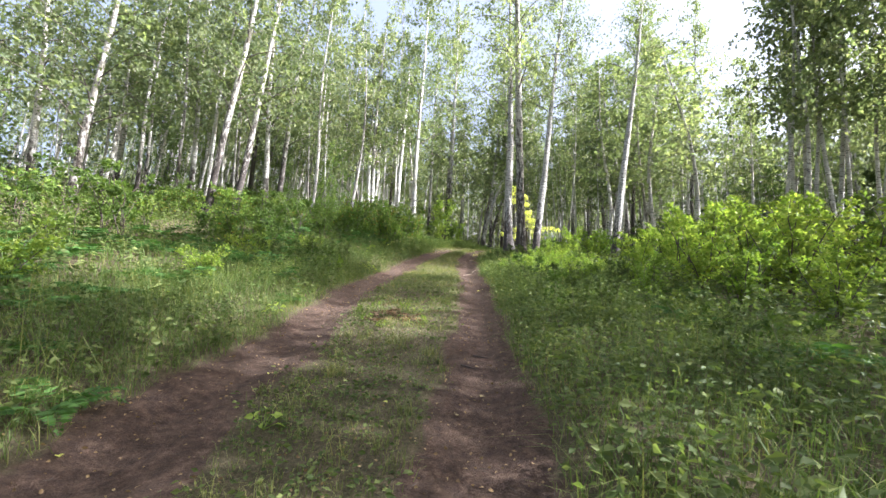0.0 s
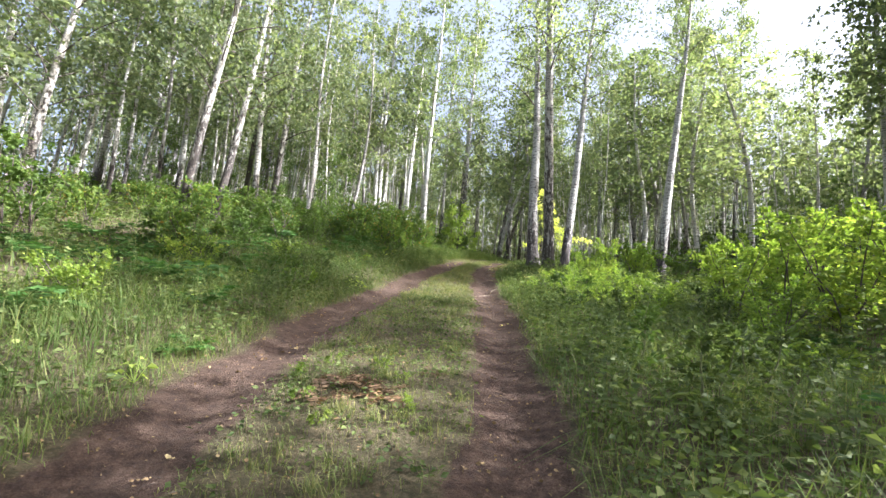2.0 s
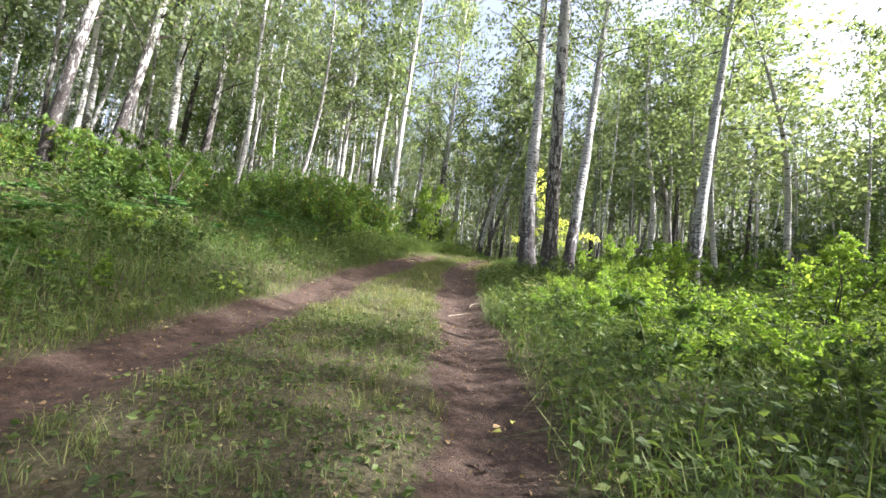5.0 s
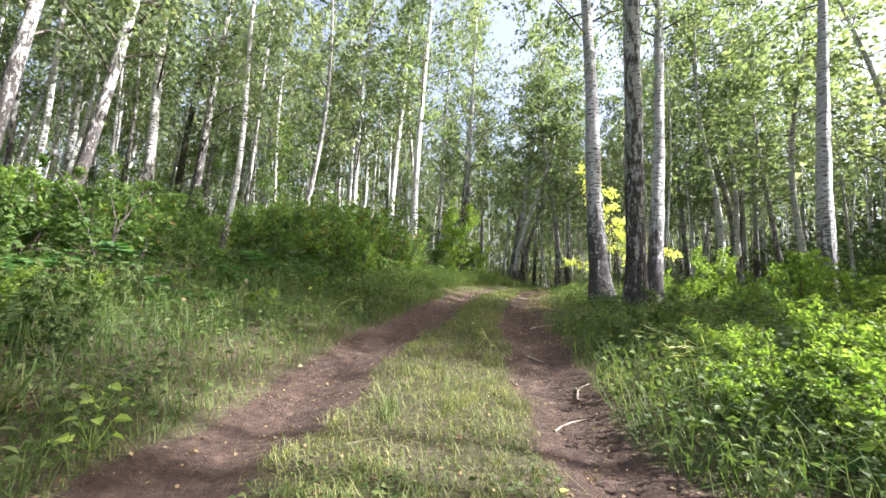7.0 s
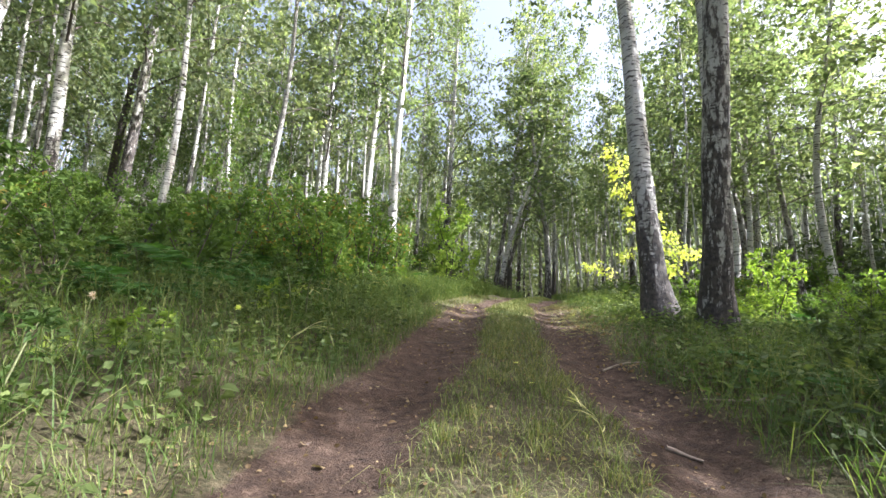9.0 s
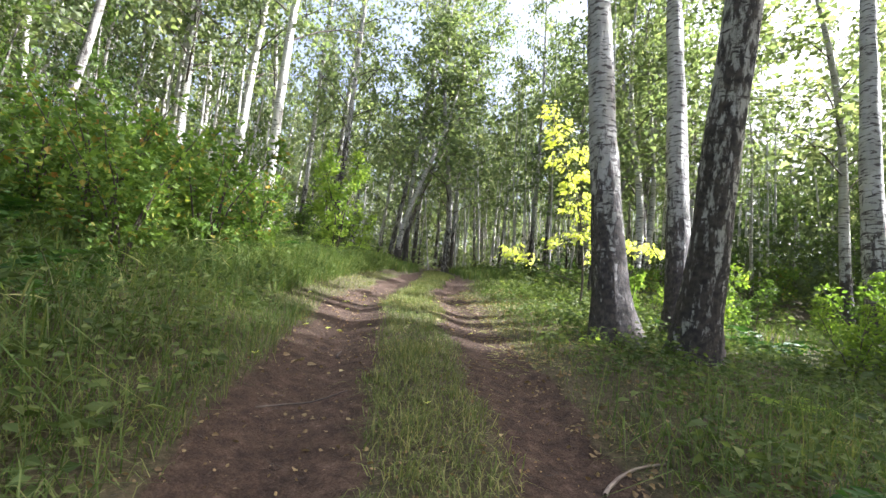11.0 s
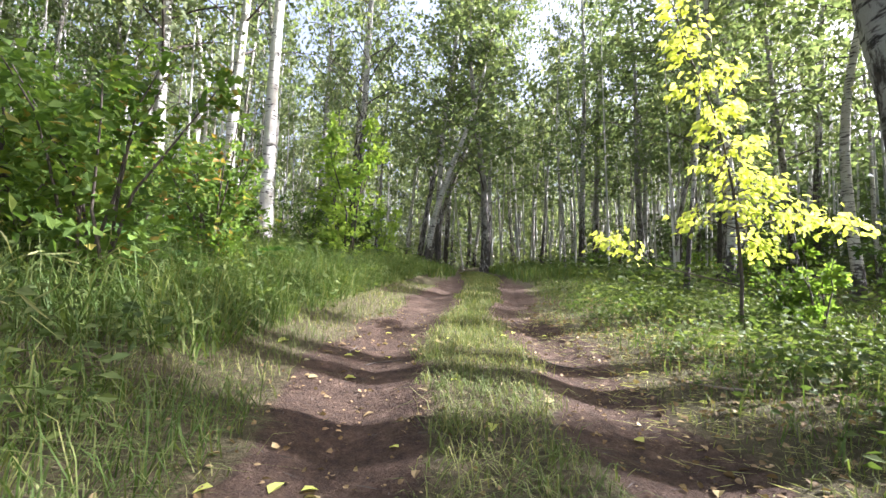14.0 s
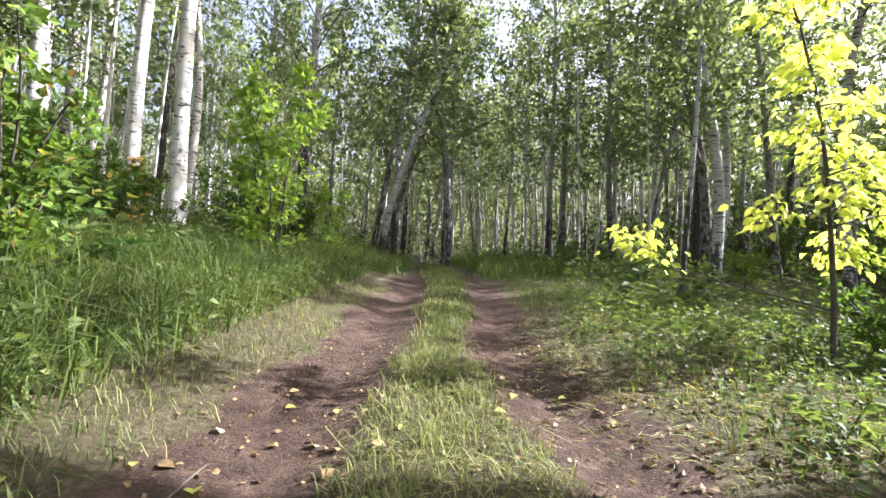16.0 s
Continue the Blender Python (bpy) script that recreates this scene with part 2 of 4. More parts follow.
def leaves(at, tip, length, width, fine=False, fold=0.18):
    """Leaves that begin at the places at and point along tip: a folded blade of two or, fine, of six triangles each."""
    k = len(at)
    tip = unit(np.asarray(tip, float))
    side = unit(np.cross(tip, unit(rng.normal(0, 1, (k, 3)) + (0, 0, 1.2))))
    up = np.cross(side, tip)
    length, width = np.broadcast_to(length, k)[:, None], np.broadcast_to(width, k)[:, None]
    if not fine:
        v = np.stack([at, at + tip * length * 0.42 + side * width / 2 + up * width * fold, at + tip * length,
                      at + tip * length * 0.42 - side * width / 2 + up * width * fold], 1)
        f = np.array([[0, 1, 2], [0, 2, 3]])
    else:
        mid = at + tip * length * 0.5
        end = at + tip * length - up * length * 0.12
        v = np.stack([at, mid, end,
                      at + tip * length * 0.28 + side * width * 0.5 + up * width * fold, at + tip * length * 0.66 + side * width * 0.36 + up * width * fold * 0.6,
                      at + tip * length * 0.28 - side * width * 0.5 + up * width * fold, at + tip * length * 0.66 - side * width * 0.36 + up * width * fold * 0.6], 1)
        f = np.array([[0, 3, 1], [3, 4, 1], [4, 2, 1], [0, 1, 5], [5, 1, 6], [6, 1, 2]])
    n = v.shape[1]
    return v.reshape(-1, 3), (f[None] + n * np.arange(k)[:, None, None]).reshape(-1, 3)


def leaf_bits(at, tip, length):
    """Small leaves for high crowns, one pointed triangle each."""
    k = len(at)
    tip = unit(np.asarray(tip, float))
    side = unit(np.cross(tip, rng.normal(0, 1, (k, 3)))) * (length * 0.45)[:, None]
    v = np.stack([at - side, at + side, at + tip * length[:, None]], 1).reshape(-1, 3)
    return v, np.arange(3 * k).reshape(-1, 3)


def blades(at, height, width, droop):
    """Grass blades: bent, tapering, three triangles each."""
    k = len(at)
    turn = rng.uniform(0, 2 * np.pi, k)
    out = np.stack([np.cos(turn), np.sin(turn), np.zeros(k)], 1)
    side = np.stack([-np.sin(turn), np.cos(turn), np.zeros(k)], 1)
    h, w, d = height[:, None], np.broadcast_to(width, k)[:, None], droop[:, None]
    up = np.array([0, 0, 1.0])
    mid = at + up * h * 0.6 + out * h * d * 0.35
    end = at + up * h * (1 - 0.35 * d) + out * h * d
    v = np.stack([at - side * w / 2, at + side * w / 2, mid + side * w * 0.4, mid - side * w * 0.4, end], 1).reshape(-1, 3)
    f = np.array([[0, 1, 2], [0, 2, 3], [3, 2, 4]])
    return v, (f[None] + 5 * np.arange(k)[:, None, None]).reshape(-1, 3)


# ---- the lie of the land ----
def left_rut(y):
    return np.interp(y, [-30, -4, 1.6, 5, 9, 12.5, 16.3, 18.9, 21, 24, 26, 32, 40, 60, 90], [-6, -2.6, -2.2, -1.8, -1.6, -1.2, -0.65, 0.1, 0.75, 1.3, 2.0, 4.3, 7.0, 12, 16])


def right_rut(y):
    return np.interp(y, [-30, -4, 1.6, 4.5, 7.7, 11, 14.9, 18, 21, 24, 26.4, 32, 40, 60, 90], [-3.5, 0.2, 0.55, 0.9, 1.2, 1.5, 1.75, 2.0, 2.4, 3.15, 3.6, 5.9, 8.6, 13.6, 17.6])


def ease(x):
    x = np.clip(x, 0, 1)
    return x * x * (3 - 2 * x)


def waves(x, y):
    return (np.sin(0.9 * x + 0.4 * y) * np.cos(0.7 * y - 0.3 * x) + 0.5 * np.sin(2.3 * x - 1.1 * y + 1) * np.cos(1.9 * y + 0.8 * x)) / 1.5


def ground_z(x, y):
    x, y = np.asarray(x, float), np.asarray(y, float)
    z = np.interp(y, [-700, -60, -10, -2, 4.5, 7.7, 9, 14.9, 16.3, 19, 21, 24, 26.4, 30, 36, 47, 60, 80, 150, 700],
                  [-4, -3, -1.0, -0.18, 0.45, 0.78, 0.95, 1.42, 1.62, 2.02, 2.3, 2.56, 2.76, 2.98, 3.2, 3.5, 3.9, 4.4, 5.5, 9.0])
    left, right = left_rut(y) - 0.45 - x, x - right_rut(y) - 0.45
    z = z + 0.14 * ease(left / 1.2) + 0.10 * np.clip(left - 0.6, 0, 45)
    z = z + 0.07 * ease(right / 1.0) + 0.03 * np.clip(right, 0, 60)
    z = z - 0.09 * np.clip(right - 1.5, 0, 10) * ease((y - 15) / 5) * ease((36 - y) / 8)
    z = z - 0.085 * np.exp(-((x - left_rut(y)) / 0.32) ** 2) - 0.085 * np.exp(-((x - right_rut(y)) / 0.32) ** 2)
    away = np.clip(np.maximum(left, right) / 3, 0, 1)
    return z + waves(x, y) * (0.015 + 0.09 * away) + 0.012 * np.sin(7 * x + 3 * y) * np.cos(6 * y - 2 * x)


def soil_at(x, y):
    wobble = 0.12 * np.sin(1.7 * y + 0.5 * np.sin(3.1 * y)) + 0.05 * np.sin(5.3 * y)
    wide = np.interp(y, [1, 7, 19, 26, 40], [0.75, 0.4, 0.5, 0.42, 0.3])
    wide = wide + 0.22 * waves(3.1 * x + 2, 2.3 * y) + 0.12 * waves(7.3 * x, 6.1 * y)
    a = 1 - ease((np.abs(x - left_rut(y) - wobble * 0.5) - wide * 0.55) / 0.42)
    b = 1 - ease((np.abs(x - right_rut(y) + wobble * 0.4) - wide * 0.5) / 0.38)
    return np.maximum(a, b) * np.interp(y, [-20, 30, 42], [1, 1, 0.35])


def spread(near, step, far, count):
    lo, hi = near
    out = np.geomspace(step * 2, far, count)
    return np.concatenate([lo - out[::-1], np.arange(lo, hi, step), hi + out])


def build_ground():
    xs, ys = spread((-6, 10), 0.12, 690, 26), spread((-4, 36), 0.15, 690, 26)
    gx, gy = np.meshgrid(xs, ys)
    v = np.stack([gx, gy, ground_z(gx, gy)], -1).reshape(-1, 3)
    i, j = np.meshgrid(np.arange(len(ys) - 1), np.arange(len(xs) - 1), indexing="ij")
    a = (i * len(xs) + j).ravel()
    w = len(xs)
    tris = np.concatenate([np.stack([a, a + 1, a + w + 1], 1), np.stack([a, a + w + 1, a + w], 1)])
    me = mesh_of("ground", v, tris, EARTH, True)
    me.attributes.new("soil", "FLOAT", "POINT").data.foreach_set("value", soil_at(v[:, 0], v[:, 1]).astype(np.float32))
    return tagged(new("ground", me), "forest floor with two reddish brown wheel ruts and leaf litter", "ground", kind="structure")


build_ground()


def off_path(x, y):
    """Metres outside the ruts' outer edges; negative on the track."""
    return np.maximum(left_rut(y) - 0.4 - x, x - right_rut(y) - 0.4)


# ---- birch trees ----
def trunk_line(height, bend, steps=14, kink=0.0):
    s = np.linspace(0, 1, steps) ** 1.25
    ph = rng.uniform(0, 6.28, 4)
    x = bend * (np.sin(3.1 * s + ph[0]) - math.sin(ph[0])) + 0.3 * bend * (np.sin(8 * s + ph[1]) - math.sin(ph[1])) + kink * np.sin(np.pi * np.clip(s * 3, 0, 1))
    y = bend * (np.sin(2.7 * s + ph[2]) - math.sin(ph[2])) + 0.3 * bend * (np.sin(7 * s + ph[3]) - math.sin(ph[3]))
    return np.stack([x, y, s * height - 0.15], 1)


def girth(s, d, flare):
    return d / 2 * ((1 - s) ** 0.8 * 0.92 + 0.06) * (1 + flare * np.exp(-s * 45))


def make_birch(d, height, crown_from, limbs, leaf_count, leaf_size, leaf_mat, bark, bend=0.25, flare=0.45, sides=10, wide=0.19, steps=14, kink=0.0, droop=0.5, limb_sides=4):
    """One birch at the origin: trunk, limbs and a loose crown of hanging leaves."""
    tree = new("aspen_tree" if bark is GREY_BARK else "birch_tree")
    line = trunk_line(height, bend, steps, kink)
    s = np.linspace(0, 1, steps) ** 1.25
    part("trunk", mesh_of("trunk", *tube(line, girth(s, d, flare), sides, 0.05 if sides < 16 else 0.1), bark, True), tree)
    pieces, spots, ways = [], [], []
    for k in range(limbs):
        u = crown_from + (0.97 - crown_from) * (k + rng.uniform(0, 0.9)) / limbs
        root = np.array([np.interp(u, s, line[:, c]) for c in range(3)])
        long = height * wide * (1.25 - u) * rng.uniform(0.7, 1.25)
        a = 2.4 * k + rng.uniform(-0.5, 0.5)
        rise = rng.uniform(0.5, 1.1)
        w = np.linspace(0, 1, 5)
        out = np.array([math.cos(a), math.sin(a), 0])
        pts = root + out * (w * long)[:, None] + np.array([0, 0, 1.0]) * ((rise * w - droop * w ** 2.2) * long)[:, None]
        pieces.append(tube(pts, d * 0.10 * (1.15 - u) * (1 - 0.85 * w) + 0.006, limb_sides))
        share = int(leaf_count / limbs)
        t = rng.uniform(0.18, 1.0, share) ** 0.8
        hub = np.stack([np.interp(t, w, pts[:, c]) for c in range(3)], 1)
        cluster = rng.normal(0, 1, (max(3, share // 22), 3)) * (0.30, 0.30, 0.36) * long
        cluster[:, 2] -= 0.12 * long
        pick = rng.integers(0, len(cluster), share)
        spots.append(hub + cluster[pick] * t[:, None] + rng.normal(0, 0.12, (share, 3)) * (1, 1, 1.7))
        ways.append(rng.normal(0, 0.55, (share, 3)) - (0, 0, 0.75))
    tagged(part("branching", mesh_of("branching", *join(pieces), TWIG, True), tree), kind="stuff")
    spots, ways = np.vstack(spots), np.vstack(ways)
    size = leaf_size * rng.uniform(0.7, 1.3, len(spots))
    part("crown", mesh_of("crown", *leaf_bits(spots, ways, size), leaf_mat), tree)
    if bark is GREY_BARK:
        return tagged(tree, "tall grey-barked tree with a loose green crown", "tree", "grey trees of the wood")
    return tagged(tree, "tall silver birch with white bark and a loose green crown", "tree", "birches of the wood")


def stand(x, y, lean_x=0.0, lean_y=0.0, turn=0.0, thick=1.0, tall=1.0, sink=0.0):
    up = Vector((lean_x, lean_y, 1)).normalized()
    tip = Vector((0, 0, 1)).rotation_difference(up).to_matrix().to_4x4()
    return (Matrix.Translation((x, y, float(ground_z(x, y)) - sink)) @ tip @ pose(0, 0, 0, 0, 0, turn) @ Matrix.Diagonal((thick, thick, tall, 1)))


# prototypes: slim and middling birches near the track, and coarser ones for the depth of the wood
MID = [make_birch(0.40, 19, 0.28, 28, 3300, 0.165, BIRCH_LEAF, k) for k in (BARK, ROUGH_BARK, BARK)]
BRIGHT_BARK = birch_bark("bright_birch_bark", 1.2, (0.68, 0.66, 0.62), 0.1, -0.4, 0.57)
BRIGHT = [make_birch(0.36, 18, 0.36, 24, 2800, 0.165, BIRCH_LEAF, BRIGHT_BARK, bend=0.2)]
SLIM = [make_birch(0.22, 16, c, 20, 1900, 0.165, BIRCH_LEAF, k, bend=0.35, limb_sides=3) for c, k in ((0.38, PALE_BARK), (0.3, GREY_BARK), (0.44, PALE_BARK), (0.3, BARK))]
GREY = [make_birch(0.30, 17, 0.2, 28, 3600, 0.165, BIRCH_LEAF, GREY_BARK, bend=0.3, limb_sides=3) for _ in range(1)]
DARK = [make_birch(0.30, 17, 0.2, 26, 3400, 0.165, BIRCH_LEAF, DARK_BARK, bend=0.2, limb_sides=3)]
tagged(DARK[0], "dark-barked forest tree with low thin branches", "tree", "grey trees of the wood").name = "dark_tree"
FAR = [make_birch(0.30, h, c, 18, 1700, 0.255, HAZY_FAR_LEAF, k, bend=0.4, sides=6, steps=9, wide=0.22, limb_sides=3) for h, c, k in ((17, 0.2, PALE_BARK), (19, 0.3, PALE_BARK), (15, 0.12, GREY_BARK), (18, 0.36, BARK))]
YOUNG = [make_birch(0.09, h, 0.1, 16, 1700, 0.10, BUSH_LEAF, GREY_BARK, bend=0.2, sides=5, steps=8, wide=0.2, limb_sides=3) for h in (6.5, 8.0)]
for o in YOUNG:
    o.name = "young_birch"
    tagged(o, "slender young birch with fresh green leaves in the wood", "tree", "young trees of the wood")
# trees added towards the sun, mostly unseen, to shade track and bank
SUNSIDE_SHADE = [make_birch(0.22, 16, c, 20, 2100, 0.17, BIRCH_LEAF, k, bend=0.35, limb_sides=3) for c, k in ((0.38, PALE_BARK), (0.44, BARK))]
HIGH_SHADE = [make_birch(0.26, 20, 0.66, 16, 2300, 0.17, BIRCH_LEAF, BARK, bend=0.2, limb_sides=3, wide=0.24)]
standing = []


def plant(kinds, x, y, d, d0, lean_x=0.0, lean_y=0.0, tall=1.0, first=[0]):
    kind = kinds[first[0] % len(kinds)]
    first[0] += 1
    t = copy_thing(kind, stand(x, y, lean_x, lean_y, rng.uniform(0, 360), d / d0, tall))
    standing.append((x, y))
    return t


# the three old birches beside the track, and the one past them
A = make_birch(0.47, 19, 0.42, 24, 4600, 0.13, BIRCH_LEAF, OLD_BARK, bend=0.10, flare=0.95, sides=24, steps=34, kink=0.1)
A.matrix_basis = stand(4.6, 22.15, 0.01, 0.2, 200)
tagged(A, "old birch with dark cracked foot and white upper trunk beside track", "tree")
B = make_birch(0.40, 20, 0.42, 24, 4600, 0.12, BIRCH_LEAF, OLD_BARK, bend=0.08, flare=0.6, sides=20, steps=26)
B.matrix_basis = stand(6.05, 22.5, 0.165, 0.25, 40)
tagged(B, "old white birch with black cross marks behind two others", "tree")
C = make_birch(0.47, 18, 0.45, 24, 4600, 0.12, BIRCH_LEAF, DARK_OLD_BARK, bend=0.09, flare=0.7, sides=20, steps=26)
C.matrix_basis = stand(5.06, 21.3, -0.07, -0.15, 300)
tagged(C, "leaning old birch with dark fissured bark beside track", "tree")
E_TREE = make_birch(0.44, 18, 0.55, 18, 2400, 0.12, BIRCH_LEAF, OLD_BARK, bend=0.10, flare=0.5, sides=16, steps=22)
E_TREE.matrix_basis = stand(10.3, 22.2, 0.16, 0.16, 100)
tagged(E_TREE, "white birch with black marks among green bushes", "tree")
standing += [(4.6, 22.15), (6.05, 22.5), (5.06, 21.3), (10.3, 22.2)]

# birches seen singly
plant(BRIGHT, -0.73, 35.4, 0.42, 0.36, 0.05, 0.0, 1.2)
plant(BRIGHT, -2.2, 37.4, 0.42, 0.36, 0.045)
plant(SLIM, -1.3, 39.2, 0.30, 0.22, 0.06)
plant(BRIGHT, -4.76, 38.8, 0.40, 0.36, 0.02)
plant(MID, 2.4, 45.0, 0.45, 0.40, 0.03, 0.0, 1.35)
plant(SLIM, -6.2, 43.3, 0.34, 0.22, 0.03)
plant(GREY, 7.2, 48.0, 0.36, 0.30, 0.26, -0.05, 1.3)
plant(GREY, 6.2, 46.0, 0.34, 0.30, 0.14, 0.0, 1.3)
plant(GREY, 13.4, 59.2, 0.42, 0.30, 0.015)
plant(SLIM, 21.1, 65.6, 0.42, 0.22, -0.04)
plant(SLIM, 22.7, 62.0, 0.40, 0.22, 0.02)
plant(MID, 18.6, 47.6, 0.42, 0.40, -0.03)
plant(SLIM, 19.1, 43.2, 0.32, 0.22, -0.12)
plant(GREY, 16.2, 38.0, 0.22, 0.30, 0.19)
plant(MID, 24.7, 44.0, 0.48, 0.40, -0.02)
plant(GREY, 17.4, 36.1, 0.46, 0.30, -0.08)
plant(GREY, 18.1, 42.1, 0.40, 0.30, -0.12)
plant(SLIM, 17.4, 45.7, 0.36, 0.22, -0.05)
plant(MID[1:2], -11.3, 22.6, 0.42, 0.40, 0.15)
plant(MID[1:2], -11.0, 24.9, 0.42, 0.40, 0.17)
plant(DARK, -14.9, 37.4, 0.46, 0.30, 0.09)
plant(MID, -4.4, 37.2, 0.42, 0.40, 0.0)
plant(MID, 2.7, 51.0, 0.48, 0.40, 0.04, 0.0, 1.45)
plant(SLIM, 7.0, 44.6, 0.36, 0.22, 0.08, 0.0, 1.4)
plant(SLIM, 6.0, 43.0, 0.36, 0.22, 0.2)
plant(SLIM, 18.5, 34.0, 0.3, 0.22, -0.08)
plant(SLIM, 17.4, 31.2, 0.36, 0.22, -0.05)
plant(SLIM, 18.1, 27.2, 0.38, 0.22, -0.1)
plant(SLIM, 14.5, 33.4, 0.38, 0.22, 0.0)
plant(MID, -22.9, 32.9, 0.48, 0.40, 0.1)
plant(MID, -22.2, 24.8, 0.42, 0.40, 0.05)
plant(GREY, -17.2, 21.2, 0.42, 0.30, 0.13)
plant(SLIM, -22.3, 36.9, 0.36, 0.22, 0.15)
plant(SLIM, -13.8, 38.5, 0.36, 0.22, 0.2)
plant(SLIM, -12.7, 44.6, 0.38, 0.22, 0.12)
plant(SLIM, -5.1, 42.1, 0.36, 0.22, 0.02)
plant(SLIM, 16.0, 34.5, 0.3, 0.22, 0.0)
plant(GREY, 9.2, 43.4, 0.44, 0.30, -0.02)


for x, y, k in ((0.6, 48.5, 1.1), (9.4, 52.0, 1.1), (-3.6, 46.5, 1.1), (12.0, 50.5, 1.1), (-8.5, 50.0, 1.15)):
    plant(MID, x, y, 0.36, 0.40, 0.02, 0.0, k * 1.25)


for x, y in ((18.5, 37.5), (21.2, 40.0), (15.2, 43.8), (23.5, 37.0)):
    plant(MID, x, y, 0.36, 0.40, 0.0, 0.0, 1.25)


# the rest of the wood, thinner towards the track
def scatter_trees(kinds, d0, count, box, gap, keep, lo, hi):
    made = 0
    for _ in range(count * 40):
        x, y = rng.uniform(box[0], box[1]), rng.uniform(box[2], box[3])
        if made == count:
            break
        if (y < 50 and off_path(x, y) < keep) or min((x - a) ** 2 + (y - b) ** 2 for a, b in standing) < gap * gap:
            continue
        shade = y + 0.14 * (x - 2)
        if (8 < x < 28 and 21.3 < shade < 29.6) or (15 < x < 32 and (12.2 < shade < 19.0 or 3.6 < shade < 7.8)) or (-5 < x < 7 and 26 < y < 43):
            continue        # kept clear so sun reaches the clearing past the old birches and the verge
        lean = -0.0035 * (x - 0.5 * (left_rut(y) + right_rut(y))) + rng.normal(0, 0.05)
        plant(kinds, x, y, rng.uniform(lo, hi), d0, float(np.clip(lean, -0.2, 0.2)), rng.normal(0, 0.03), rng.uniform(0.85, 1.15))
        made += 1


scatter_trees(SLIM, 0.22, 44, (-30, 32, 30, 58), 2.0, 4.5, 0.13, 0.26)
scatter_trees(FAR, 0.30, 92, (-60, 66, 44, 92), 2.3, 5.0, 0.2, 0.38)
scatter_trees(FAR, 0.30, 17, (-8, 30, 50, 84), 2.0, 5.0, 0.2, 0.34)
scatter_trees(SLIM, 0.22, 26, (-30, -3, 24, 46), 1.7, 4.5, 0.14, 0.26)
scatter_trees(MID, 0.40, 8, (-26, -5, 26, 44), 2.2, 5.0, 0.3, 0.44)
scatter_trees(FAR, 0.30, 46, (-50, 40, 46, 84), 1.8, 5.0, 0.18, 0.32)
scatter_trees(SUNSIDE_SHADE, 0.22, 10, (18, 40, 2, 28), 3.0, 12.0, 0.16, 0.28)
scatter_trees(SLIM, 0.22, 16, (-40, -20, 4, 30), 3.0, 10.0, 0.16, 0.28)
scatter_trees(FAR, 0.30, 12, (19, 46, 25, 42), 2.5, 8.0, 0.22, 0.36)
scatter_trees(YOUNG, 0.09, 24, (-24, -2, 30, 50), 1.5, 3.5, 0.06, 0.1)
scatter_trees(YOUNG, 0.09, 9, (8, 34, 24, 50), 1.5, 5.0, 0.06, 0.1)
scatter_trees(SLIM, 0.22, 22, (10, 36, 36, 60), 1.6, 3.5, 0.11, 0.2)
scatter_trees(YOUNG, 0.09, 10, (-26, -18, 12, 28), 1.5, 5.0, 0.06, 0.1)
# added to throw shade on the track, at or past the view's edge
for x, y in ((18.0, 17.2), (17.2, 17.8), (20.0, 17.0), (22.0, 16.9), (24.0, 16.6)):
    plant(SUNSIDE_SHADE, x, y, 0.24, 0.22, -0.03)
# high crowns added to shade the left side but spare the right verge
for x, y in ((17.5, 9.4), (19.2, 10.0), (18.4, 8.2), (21.0, 9.0), (16.8, 11.3), (17.3, 12.5), (18.0, 19.5), (20.0, 19.2), (19.5, 20.4)):
    plant(HIGH_SHADE, x, y, 0.26, 0.26, 0.0)
# unseen, added to shade the left bank
for x, y in ((6.5, -1.5), (8.0, 1.2), (9.5, -2.0), (10.6, 0.8), (11.0, -4.0), (6.0, -5.0), (8.5, -7.0)):
    plant(SUNSIDE_SHADE, x, y, rng.uniform(0.24, 0.32), 0.22, rng.normal(0, 0.03), 0.0, 1.1)
# unseen low trees, added to shade the track's right side
for x, y in ((12.5, 4.4), (14.2, 4.6), (13.2, 3.6)):
    plant(YOUNG, x, y, 0.11, 0.09, 0.0, 0.0, 1.25)
# unseen shade trees added on the sunny side; behind the walker the wood goes on
made = 0
while made < 12:
    x, band = rng.uniform(10, 27), rng.uniform(-8, 11.5)
    y = band - 0.14 * (x - 2)
    if x > y + 9 and not 3.6 < band < 7.6 and not -0.4 < band < 1.5 and min((x - a) ** 2 + (y - b) ** 2 for a, b in standing) > 5:
        plant(SUNSIDE_SHADE, x, y, rng.uniform(0.2, 0.3), 0.22, rng.normal(0, 0.04), 0.0, rng.uniform(0.95, 1.2))
        made += 1
made = 0
while made < 22:
    x, y = rng.uniform(-24, -6), rng.uniform(-20, 10)
    if -x > y + 5.5 and min((x - a) ** 2 + (y - b) ** 2 for a, b in standing) > 6:
        plant(FAR, x, y, rng.uniform(0.2, 0.34), 0.30, rng.normal(0, 0.04), 0.0, rng.uniform(0.9, 1.15))
        made += 1
scatter_trees(FAR, 0.30, 14, (-30, 30, -40, -8), 4.0, 4.0, 0.22, 0.42)
# added to shade the track just before the old birches
for x, y in ((17.8, 18.1), (20.5, 17.4), (16.6, 18.2), (22.8, 17.0), (19.2, 17.5)):
    plant(SUNSIDE_SHADE, x, y, 0.22, 0.22, -0.03)
# trunks without number in the far depth of the wood
FAR_BARK = plain("far_birch_bark", (0.28, 0.27, 0.25), (0.62, 0.6, 0.56), 2.5)


